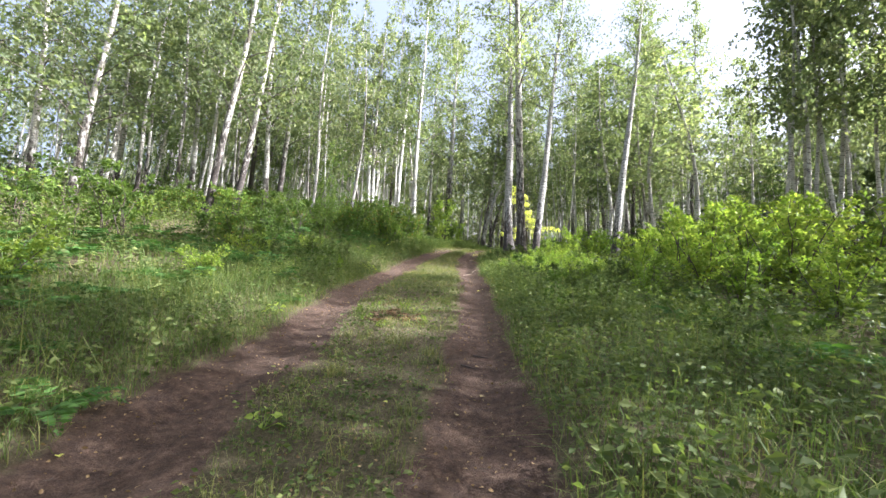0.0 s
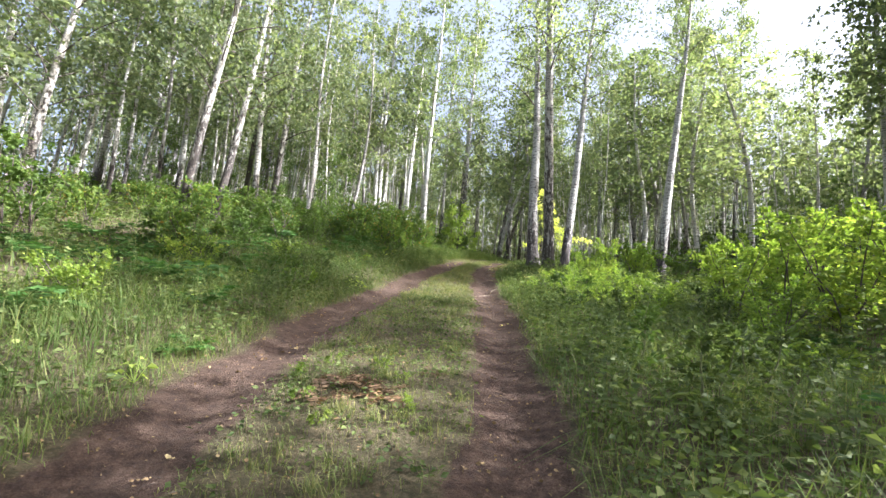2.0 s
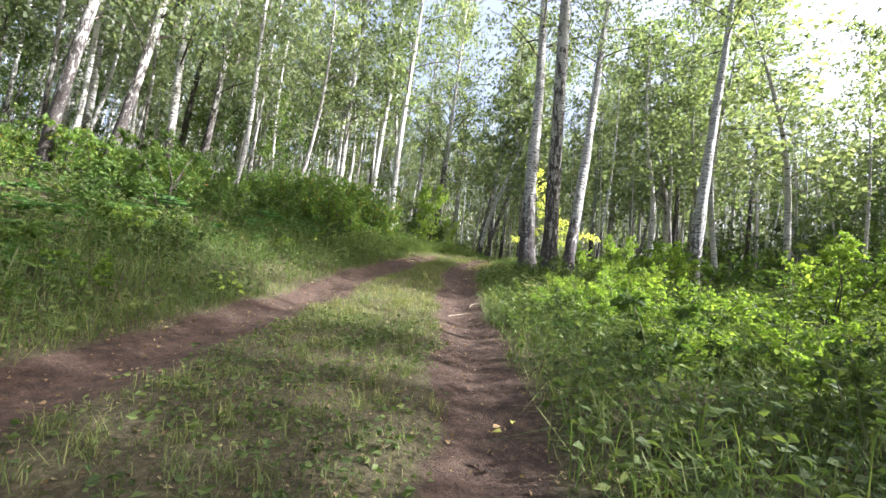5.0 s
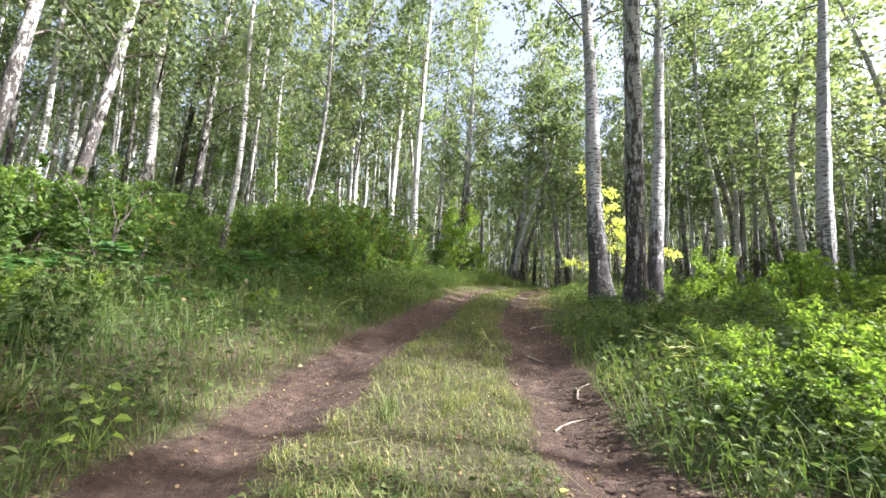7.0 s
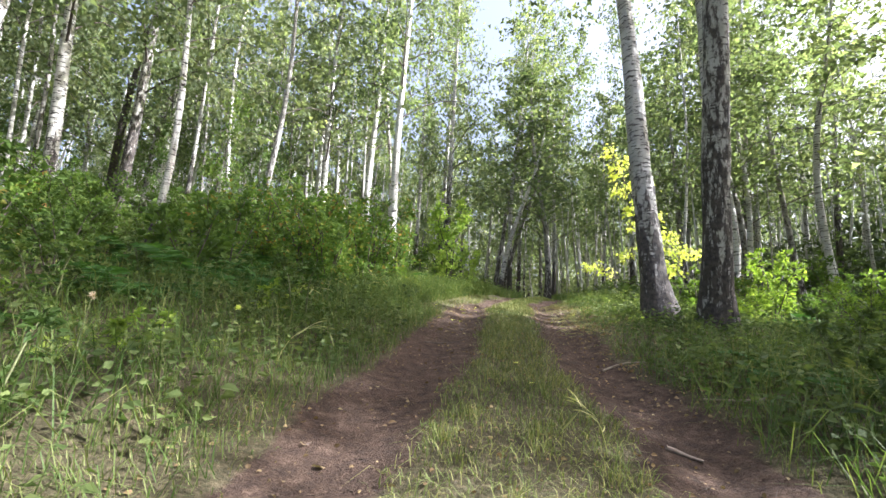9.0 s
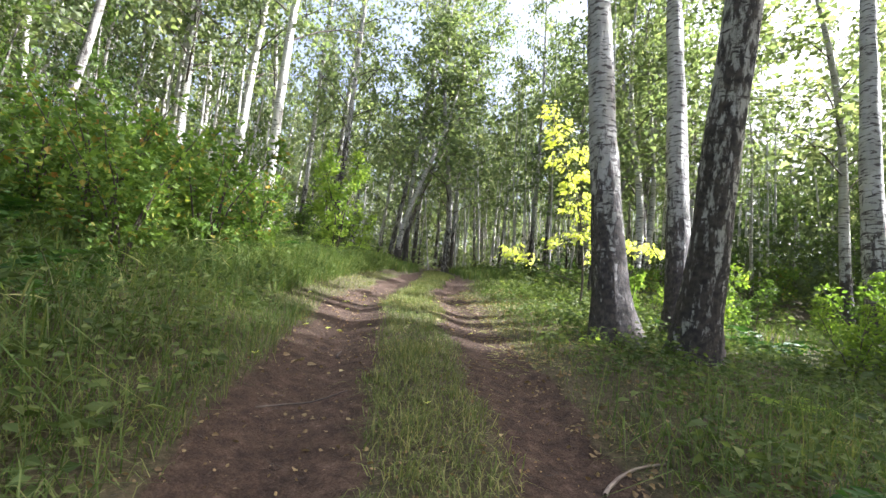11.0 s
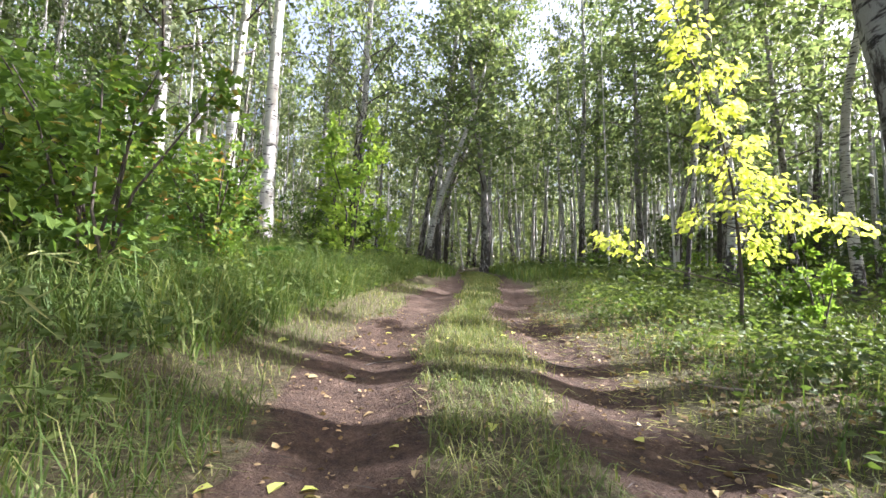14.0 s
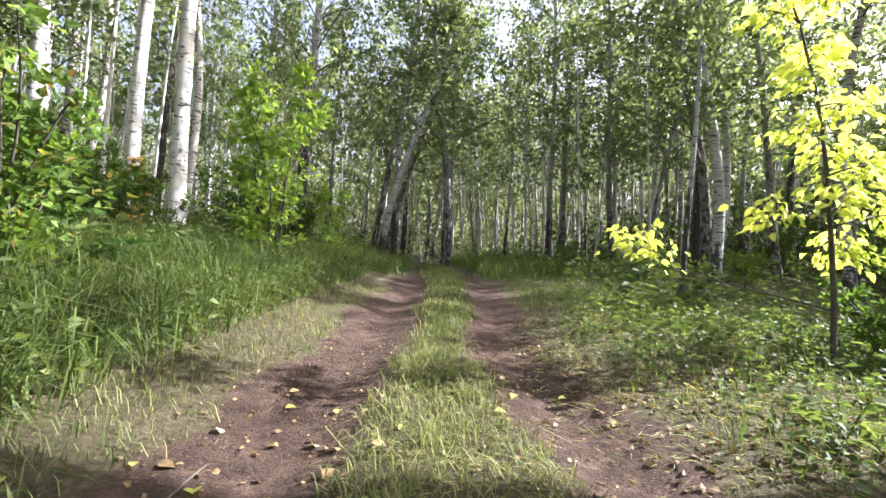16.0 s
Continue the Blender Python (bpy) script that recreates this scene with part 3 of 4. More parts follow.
def far_trunks(count, box, keep, lo, hi):
    pieces = []
    while len(pieces) < count:
        x, y = rng.uniform(box[0], box[1]), rng.uniform(box[2], box[3])
        if y < 50 and off_path(x, y) < keep:
            continue
        w = np.linspace(0, 1, 5)
        d, tall = rng.uniform(lo, hi), rng.uniform(10, 17)
        lean = rng.normal(0, 0.05, 2) - (0.003 * (x - 6), 0)
        pts = np.stack([x + lean[0] * tall * w + 0.15 * np.sin(3 * w + x), y + lean[1] * tall * w, float(ground_z(x, y)) - 0.1 + tall * w], 1)
        pieces.append(tube(pts, d / 2 * (1 - 0.75 * w), 5))
    return join(pieces)


tagged(new("far_trunks", mesh_of("far_trunks", *join([far_trunks(330, (-60, 80, 52, 110), 4, 0.14, 0.3), far_trunks(70, (-26, -2, 38, 56), 4.5, 0.1, 0.2), far_trunks(90, (9, 40, 36, 56), 3.5, 0.1, 0.2)]), FAR_BARK, True)),
       "pale thin birch trunks crowding the far wood", "tree trunks", kind="stuff")
for proto in MID + BRIGHT + SLIM + SUNSIDE_SHADE + HIGH_SHADE + GREY + DARK + FAR + YOUNG:
    for o in (*proto.children, proto):
        bpy.data.objects.remove(o)


# ---- undergrowth ----
def make_bush(height, wide, stems, count, size, mat, fine=False, bare=0.25, label="leafy green bush growing between the birches", bark=None, narrow=0.65):
    bush = new("bush")
    spots, ways = [], []
    for k in range(stems):
        a, w = 2.4 * k + rng.uniform(-0.4, 0.4), np.linspace(0, 1, 6)
        tall, reach = height * rng.uniform(0.7, 1.0), wide * rng.uniform(0.3, 1.0)
        out = np.array([math.cos(a), math.sin(a), 0])
        pts = out * (0.06 + reach * w ** 1.4)[:, None] + np.array([0, 0, 1.0]) * (w * tall * (1 - 0.12 * w) - 0.04)[:, None] + np.cumsum(rng.normal(0, 0.02 * height, (6, 3)), 0) * (1, 1, 0)
        part("stem", mesh_of("stem", *tube(pts, 0.011 * height ** 0.5 * (1 - 0.8 * w) + 0.002, 5), bark or TWIG, True), bush)
        share = count // stems
        sprays = max(4, share // 14)
        t = rng.uniform(bare, 1.0, sprays)
        hub = np.stack([np.interp(t, w, pts[:, c]) for c in range(3)], 1)
        b = rng.uniform(0, 6.28, sprays)
        arm = np.stack([np.cos(b), np.sin(b), rng.uniform(-0.1, 0.6, sprays)], 1) * (wide * rng.uniform(0.25, 0.75, sprays) * (1.25 - t))[:, None]
        pick, f = rng.integers(0, sprays, share), rng.uniform(0.15, 1.0, share)
        spots.append(hub[pick] + arm[pick] * f[:, None] + rng.normal(0, 0.045 * wide, (share, 3)))
        ways.append(unit(arm[pick]) * 0.8 + rng.normal(0, 0.5, (share, 3)) + (0, 0, -0.15))
    spots, ways = np.vstack(spots), np.vstack(ways)
    spots[:, 2] = np.maximum(spots[:, 2], 0.05)
    s = size * rng.uniform(0.65, 1.25, len(spots))
    part("foliage", mesh_of("foliage", *leaves(spots, ways, s, s * narrow, fine), mat), bush)
    return tagged(bush, label, "bush", "bushes of the wood")


def make_fern(fronds, length):
    fern = new("fern")
    for k in range(fronds):
        a = 6.283 * k / fronds + rng.uniform(-0.3, 0.3)
        w = np.linspace(0.0, 1, 20)
        long, lift = length * rng.uniform(0.8, 1.1), rng.uniform(0.55, 0.95)
        out, side = np.array([math.cos(a), math.sin(a), 0]), np.array([-math.sin(a), math.cos(a), 0])
        rib = out * (long * w * 0.9)[:, None] + np.array([0, 0, 1.0]) * (long * (lift * w - 0.62 * w ** 2.1))[:, None]
        pieces = [tube(rib[::3], 0.005 * (1 - 0.9 * w[::3]) + 0.0012, 3)]
        at = rib[4:]
        span = long * 0.24 * np.sin(np.pi * (w[4:] * 0.82 + 0.16)) + 0.015
        for sign in (1, -1):
            pieces.append(leaves(at, side * sign + out * 0.35 + rng.normal(0, 0.06, (len(at), 3)), span, long * 0.058, fold=0.05))
        part("frond", mesh_of("frond", *join(pieces), FERN_LEAF), fern)
    return tagged(fern, "green bracken fern with arching feathery fronds", "fern", "ferns on the bank")


def put_thing(proto, x, y, size=1.0, sink=0.0, squash=1.0):
    m = Matrix.Translation((x, y, float(ground_z(x, y)) - sink)) @ pose(0, 0, 0, 0, 0, rng.uniform(0, 360)) @ Matrix.Diagonal((size, size, size * squash, 1))
    return copy_thing(proto, m)


def forget(protos):
    for proto in protos:
        for o in (*proto.children, proto):
            bpy.data.objects.remove(o)


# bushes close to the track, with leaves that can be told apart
LIT = make_bush(2.2, 0.8, 6, 1900, 0.09, SUNNY_LEAF, label="leafy bush with sunlight in its green, at the track's edge", bare=0.12)
LIT2 = make_bush(1.3, 0.9, 6, 1500, 0.085, SUNNY_LEAF, label="leafy bush with sunlight in its green, at the track's edge", bare=0.05)
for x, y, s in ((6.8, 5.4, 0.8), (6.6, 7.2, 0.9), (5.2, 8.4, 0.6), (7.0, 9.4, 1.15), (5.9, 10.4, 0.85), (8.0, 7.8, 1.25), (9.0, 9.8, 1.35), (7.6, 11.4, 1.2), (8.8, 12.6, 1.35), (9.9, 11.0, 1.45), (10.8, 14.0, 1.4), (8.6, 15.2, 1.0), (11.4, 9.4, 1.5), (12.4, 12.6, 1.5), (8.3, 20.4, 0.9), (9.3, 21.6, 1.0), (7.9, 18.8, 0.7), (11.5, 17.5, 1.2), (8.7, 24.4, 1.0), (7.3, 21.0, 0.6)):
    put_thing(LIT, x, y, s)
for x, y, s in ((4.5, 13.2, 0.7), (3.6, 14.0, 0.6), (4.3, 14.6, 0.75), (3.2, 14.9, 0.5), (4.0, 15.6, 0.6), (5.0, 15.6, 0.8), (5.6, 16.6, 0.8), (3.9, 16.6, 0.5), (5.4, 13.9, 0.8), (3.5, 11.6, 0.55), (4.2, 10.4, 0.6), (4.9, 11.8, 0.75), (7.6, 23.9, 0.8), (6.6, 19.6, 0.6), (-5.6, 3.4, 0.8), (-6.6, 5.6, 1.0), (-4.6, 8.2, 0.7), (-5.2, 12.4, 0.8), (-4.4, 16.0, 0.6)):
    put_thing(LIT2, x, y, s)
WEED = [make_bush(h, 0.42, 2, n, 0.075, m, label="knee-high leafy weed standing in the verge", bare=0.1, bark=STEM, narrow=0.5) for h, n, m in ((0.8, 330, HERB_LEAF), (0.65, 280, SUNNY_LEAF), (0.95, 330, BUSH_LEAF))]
for o in WEED:
    o.name = "weed"
    tagged(o, "", "weed", "tall weeds of the verge")
for k in range(74):
    y = rng.uniform(11, 22) if k % 2 else rng.uniform(3, 19)
    x = float(left_rut(y) - rng.uniform(1.3, 4.2)) if k % 2 else float(right_rut(y) + rng.uniform(1.1, 4.2))
    put_thing(WEED[int(rng.integers(0, 3))], x, y, rng.uniform(0.7, 1.15))
for x, y in ((-0.95, 6.2), (-0.05, 6.9), (-1.15, 6.8), (-0.3, 7.2), (-0.9, 7.3), (0.1, 6.1), (-0.65, 5.7)):
    put_thing(WEED[1], x, y, rng.uniform(0.28, 0.42))
TALL = make_bush(3.0, 1.25, 8, 2100, 0.12, AUTUMN_LEAF, label="tall green bush turning red and yellow at its twigs", bare=0.08)
for x, y, s in ((-1.0, 25.4, 1.0), (-2.2, 26.4, 1.05), (-0.5, 27.4, 0.85), (-2.4, 24.7, 0.95), (-3.8, 26.2, 1.0), (-1.7, 23.6, 0.75)):
    put_thing(TALL, x, y, s)
OPEN = make_bush(2.8, 1.2, 6, 2400, 0.10, BUSH_LEAF, label="loose green bush with thin stems under the birches", bare=0.15)
for x, y, s in ((-3.9, 29.4, 1.0), (-5.2, 31.0, 1.1), (-2.6, 33.6, 0.8), (0.6, 36.4, 0.9), (2.2, 38.4, 1.0), (-6.8, 28.6, 1.0), (-8.2, 25.4, 0.9), (-8.0, 31.5, 1.1), (-5.0, 26.0, 0.8), (-6.0, 23.4, 0.75), (-4.9, 20.8, 0.55), (-2.0, 29.2, 0.75), (-3.0, 31.2, 0.9), (-4.2, 34.8, 1.0), (-10.5, 29.5, 1.1), (-3.2, 36.4, 0.9)):
    put_thing(OPEN, x, y, s)
RUSTY = make_bush(1.9, 0.7, 5, 900, 0.10, leafy("rusty_leaf", [(0.0, (0.15, 0.12, 0.03)), (0.6, (0.33, 0.2, 0.05)), (1.0, (0.4, 0.13, 0.05))], 0.4), label="small bush with rusty yellow autumn leaves", bare=0.1)
for x, y, s in ((-1.6, 35.2, 1.0), (-5.6, 38.0, 0.8), (-4.1, 27.6, 0.5)):
    put_thing(RUSTY, x, y, s)
LIME = make_bush(4.6, 1.1, 5, 2600, 0.13, LIME_LEAF, label="tall lime green sapling in sunlight beside the track", bare=0.12)
put_thing(LIME, 1.5, 31.2, 1.0)
put_thing(LIME, 2.9, 35.4, 0.6)
SPRIG = make_bush(1.25, 0.35, 4, 420, 0.09, LIME_LEAF, True, label="small bright lime green sapling below the yellow tree", bare=0.1)
put_thing(SPRIG, 7.3, 25.2, 1.15)
put_thing(SPRIG, 7.75, 25.6, 0.9)
# bushes in the depth of the wood
DEEP = [make_bush(h, w, 4, 560, 0.15, m) for h, w, m in ((2.0, 1.2, BUSH_LEAF), (1.4, 1.1, BUSH_LEAF), (2.6, 1.3, AUTUMN_LEAF), (3.2, 1.3, BUSH_LEAF))]


def scatter_bushes(count, box, keep, lo, hi):
    made = 0
    while made < count:
        x, y = rng.uniform(box[0], box[1]), rng.uniform(box[2], box[3])
        if off_path(x, y) > keep:
            put_thing(DEEP[int(rng.integers(0, 4))], x, y, rng.uniform(lo, hi))
            made += 1


scatter_bushes(65, (-24, 0, 28, 50), 4.0, 0.6, 1.1)
scatter_bushes(48, (5, 34, 24, 50), 3.0, 0.35, 0.75)
scatter_bushes(56, (-16, -4.5, 6, 30), 4.2, 0.55, 1.0)
scatter_bushes(24, (-16, -3.5, 19, 34), 3.2, 0.7, 1.1)
scatter_bushes(34, (10, 28, -2, 25), 7.0, 0.7, 1.2)
scatter_bushes(20, (14, 40, 22, 36), 9.0, 0.8, 1.4)
scatter_bushes(8, (-14, 16, -24, -5), 2.5, 0.7, 1.1)
FERNS = [make_fern(n, s) for n, s in ((8, 0.85), (7, 0.7), (9, 1.0))]
for x, y, s in ((-3.4, 9.2, 0.8), (3.4, 13.9, 1.0), (3.9, 15.2, 1.1), (4.3, 17.0, 1.1), (3.6, 18.2, 0.9), (5.0, 18.4, 1.1), (6.4, 17.6, 1.1), (7.2, 19.6, 1.1), (8.3, 19.2, 1.0), (-2.6, 7.3, 0.55), (-3.9, 3.1, 0.8), (-3.0, 2.1, 0.6), (4.6, 5.8, 0.8), (5.6, 8.0, 0.9), (3.3, 9.2, 0.7)):
    put_thing(FERNS[int(rng.integers(0, 3))], x, y, s)
for _ in range(125):
    y = rng.uniform(4, 31)
    x = left_rut(y) - rng.uniform(2.9, 9.5)
    put_thing(FERNS[int(rng.integers(0, 3))], x, y, rng.uniform(0.8, 1.35))
for _ in range(20):
    y = rng.uniform(2, 24)
    x = right_rut(y) + rng.uniform(3.5, 9)
    put_thing(FERNS[int(rng.integers(0, 3))], x, y, rng.uniform(0.7, 1.1))


DEAD_LEAF = leafy("dead_fern_leaf", [(0.0, (0.07, 0.043, 0.026)), (1.0, (0.23, 0.145, 0.085))], 0.2, 0.7, by_object=0.1)
live_leaf, FERN_LEAF = FERN_LEAF, DEAD_LEAF
DEAD_FERN = make_fern(6, 0.55)
DEAD_FERN.name = "dead_fern"
tagged(DEAD_FERN, "withered brown bracken fern lying flat in grass", "fern", "withered ferns")
FERN_LEAF = live_leaf
for x, y, s in ((-0.45, 6.6, 1.0), (-0.75, 6.3, 0.9), (-0.2, 6.4, 0.8), (-0.6, 6.8, 1.0), (-2.6, 14.4, 0.7), (-2.9, 9.0, 0.6), (-3.3, 3.2, 0.5), (3.4, 19.0, 0.6), (0.3, 7.2, 0.5)):
    put_thing(DEAD_FERN, x, y, s * 0.8, 0.0, 0.8)


live_leaf, FERN_LEAF = FERN_LEAF, LIME_LEAF
LIME_FERN = make_fern(6, 0.4)
LIME_FERN.matrix_basis = Matrix.Translation((4.75, 19.96, float(ground_z(4.75, 19.96))))
tagged(LIME_FERN, "small yellow-green fern at the old birches' feet", "fern")
FERN_LEAF = live_leaf


# broad-leaved plants at the verge, whose leaves can be told apart
def make_broad_plant(count, size, mat):
    plant_ = new("leafy_plant")
    a = np.arange(count) * 2.4 + rng.normal(0, 0.2, count)
    lift = np.linspace(0.1, 0.9, count)
    for k in range(count):
        out = np.array([math.cos(a[k]), math.sin(a[k]), 0])
        w = np.linspace(0, 1, 4)
        end = out * size * (1.3 - 0.7 * lift[k]) + np.array([0, 0, size * (0.5 + 1.8 * lift[k])])
        pts = end * w[:, None] * np.array([1, 1, 1.0])
        part("leaf", mesh_of("leaf", *join([tube(pts, [0.004, 0.0035, 0.003, 0.002], 4), leaves(end[None], (out + (0, 0, -0.15))[None], size * rng.uniform(0.8, 1.15), size * 0.68, True)]), mat), plant_)
    return tagged(plant_, "low plant with broad fresh green leaves beside the track", "plant", "broad-leaved plants")


BROAD = [make_broad_plant(n, s, HERB_LEAF) for n, s in ((7, 0.11), (9, 0.09), (6, 0.13))] + [make_broad_plant(8, 0.10, LIME_LEAF)]
for side, lo, hi, count in ((-1, 0.7, 3.2, 58), (1, 0.7, 3.6, 66)):
    for k in range(count):
        y = rng.uniform(0.5, 21 if side < 0 else 27)
        x = float(left_rut(y) - rng.uniform(lo, hi)) if side < 0 else float(right_rut(y) + rng.uniform(lo, hi))
        put_thing(BROAD[3 if k % 9 == 0 else int(rng.integers(0, 3))], x, y, rng.uniform(0.6, 1.15))

for side, count in ((1, 46), (-1, 18)):
    for k in range(count):
        y = rng.uniform(0.5, 9) if k % 3 else rng.uniform(9, 19)
        x = float(right_rut(y) + rng.uniform(0.9, 3.0)) if side > 0 else float(left_rut(y) - rng.uniform(1.0, 3.0))
        put_thing(BROAD[int(rng.integers(0, 3))], x, y, rng.uniform(0.95, 1.4))

put_thing(BROAD[3], 3.98, 21.85, 0.7)
put_thing(BROAD[3], -1.75, 14.1, 1.2)
put_thing(BROAD[3], -2.0, 14.5, 1.2)
put_thing(BROAD[3], -1.25, 2.0, 0.8)

# the young tree with yellow leaves, its low bough reaching over the grass
def make_yellow_tree():
    tree = new("young_tree")
    trunk = np.array([(0, 0, -0.1), (0.03, 0.02, 0.6), (-0.02, 0.03, 1.2), (-0.12, 0.02, 1.8), (-0.3, 0.0, 2.4), (-0.55, 0.0, 3.0), (-0.85, 0.05, 3.6), (-1.05, 0.05, 4.1)])
    part("trunk", mesh_of("trunk", *tube(trunk, [0.026, 0.024, 0.021, 0.018, 0.014, 0.01, 0.007, 0.004], 8), TWIG, True), tree)
    # where each bough leaves the trunk, its way, its length, its bare share
    boughs = [(1.3, (0.95, -0.1, 0.28), 2.0, 0.4), (1.15, (0.85, 0.3, 0.1), 1.05, 0.25), (1.45, (0.8, -0.3, 0.25), 0.95, 0.15), (1.3, (-0.9, 0.2, 0.3), 0.85, 0.6), (1.6, (-0.5, -0.5, 0.1), 0.45, 0.1), (1.75, (0.75, -0.2, 0.35), 0.8, 0.2),
              (2.0, (0.6, 0.3, 0.2), 0.45, 0.1), (2.15, (-0.8, 0.2, 0.2), 0.4, 0.1), (2.35, (0.7, -0.2, 0.2), 0.5, 0.1), (2.55, (-0.7, -0.3, 0.2), 0.4, 0.1), (2.8, (0.6, 0.2, 0.3), 0.5, 0.1), (3.05, (-0.7, 0.1, 0.2), 0.45, 0.1), (3.3, (0.9, -0.1, 0.25), 0.65, 0.15),
              (3.45, (-0.6, -0.2, 0.4), 0.45, 0.1), (3.75, (0.5, 0.2, 0.4), 0.4, 0.1), (3.95, (-0.3, -0.1, 0.6), 0.35, 0.0)]
    w = np.linspace(0, 1, 9)
    lines = []
    for z, way, long, bare in boughs:
        root = np.array([np.interp(z, trunk[:, 2], trunk[:, c]) for c in range(3)])
        way = np.array(way) / np.linalg.norm(way)
        lines.append((root + way * (w * long)[:, None] - np.array([0, 0, 1.0]) * (0.25 * long * w ** 2.4)[:, None], bare, long))
    low = np.array([(0.0, 0.02, 0.55), (-0.05, 0.9, 0.72), (-0.2, 1.6, 0.85), (-0.6, 1.5, 1.1), (-1.0, 1.35, 1.22), (-1.35, 1.2, 1.1)])
    lines.append((np.stack([np.interp(w, np.linspace(0, 1, 6), low[:, c]) for c in range(3)], 1), 0.5, 2.0))
    for pts, bare, long in lines:
        bough = part("bough", mesh_of("bough", *tube(pts, 0.009 * (1 - 0.85 * w) + 0.002, 5), TWIG, True), tree)
        k = int(115 * (long * (1 - bare)) ** 0.8) + 14
        t = rng.uniform(bare, 1.0, k)
        at = np.stack([np.interp(t, w, pts[:, c]) for c in range(3)], 1)
        way = unit(pts[-1] - pts[-4])
        flank = np.cross(way, (0, 0, 1)) * rng.normal(0, 0.13, k)[:, None]
        at = at + flank + rng.normal(0, 0.035, (k, 3)) * (1, 1, 2.6)
        size = rng.uniform(0.07, 0.12, k)
        tagged(part("leaf_spray", mesh_of("leaf_spray", *leaves(at, unit(flank) * 0.8 + way * 0.5 + rng.normal(0, 0.3, (k, 3)) - (0, 0, 0.6), size, size * 0.62, True), YELLOW_LEAF), bough), kind="stuff")
    return tagged(tree, "slender young tree with large bright yellow leaves", "tree")


yellow = make_yellow_tree()
yellow.matrix_basis = Matrix.Translation((6.3, 25.4, float(ground_z(6.3, 25.4))))


# ---- grass and herbs, past counting ----
def strip(count, y0, y1, lo, hi, side):
    """Places beside or on the track: lo to hi metres out from a rut (side -1 left, 1 right) or, side 0, between the ruts (0 to 1)."""
    y = rng.uniform(y0, y1, count)
    f = rng.uniform(lo, hi, count)
    if side == 0:
        x = left_rut(y) + (right_rut(y) - left_rut(y)) * f
    else:
        x = (left_rut(y) - f) if side < 0 else (right_rut(y) + f)
    return x, y


def on_ground(x, y, sink=0.01):
    return np.stack([x, y, ground_z(x, y) - sink], 1)


def thinned(x, y, scale, share, bare_soil=True):
    """Keeps the places in patches, and few on bare soil."""
    patch = 0.5 + 0.5 * np.sin(x * scale + 1.3 * np.sin(y * scale * 0.7)) * np.cos(y * scale * 0.9 + 0.8 * np.sin(x * scale * 1.1))
    keep = rng.uniform(0, 1, len(x)) < share + (1 - share) * patch
    if bare_soil:
        keep &= rng.uniform(0, 1, len(x)) > 1.25 * soil_at(x, y) - 0.02
    return x[keep], y[keep]


def stuff(name, mesh_data, mat, label, category):
    return tagged(new(name, mesh_of(name, *mesh_data, mat)), label, category, kind="stuff")


def sward(places, lo, hi, width, droop):
    x, y = places
    k = len(x)
    return blades(on_ground(x, y), rng.uniform(lo, hi, k) * rng.uniform(0.7, 1.2, k), width, rng.uniform(0.1, droop, k))


def clumps(count, y0, y1, per):
    """Tufts of grass on the crown of the track."""
    x, y = strip(count, y0, y1, 0.12, 0.88, 0)
    keep = rng.uniform(0, 1, count) > 1.3 * soil_at(x, y)
    x, y = np.repeat(x[keep], per), np.repeat(y[keep], per)
    return x + rng.normal(0, 0.05, len(x)), y + rng.normal(0, 0.05, len(x))


stuff("short_grass", join([
    sward(thinned(*strip(56000, -2.5, 27, 0.0, 1.0, 0), 2.2, 0.3), 0.025, 0.10, 0.006, 1.4),
    sward(thinned(*strip(15000, 13, 29, 0.14, 0.86, 0), 1.8, 0.45), 0.06, 0.15, 0.007, 2.6),
    sward(clumps(330, -1, 27, 34), 0.06, 0.2, 0.006, 1.5),
    sward(thinned(*strip(16000, 27, 44, 0.0, 1.0, 0), 1.2, 0.7), 0.06, 0.15, 0.014, 1.0),
    sward(thinned(*strip(15000, -2.5, 19, 0.2, 1.5, -1), 2.2, 0.4), 0.03, 0.13, 0.006, 1.5),
    sward(thinned(*strip(22000, 18.5, 31, 0.2, 2.6, -1), 2.2, 0.4), 0.03, 0.16, 0.006, 1.6),
    sward(thinned(*strip(12000, -2.5, 18, 0.2, 1.1, 1), 2.2, 0.4), 0.03, 0.13, 0.006, 1.5),
    sward(thinned(*strip(20000, 17, 31, 0.2, 3.0, 1), 2.2, 0.4), 0.03, 0.13, 0.006, 1.6),
]), SHORT_GRASS, "short trodden grass between and beside the wheel ruts", "grass")
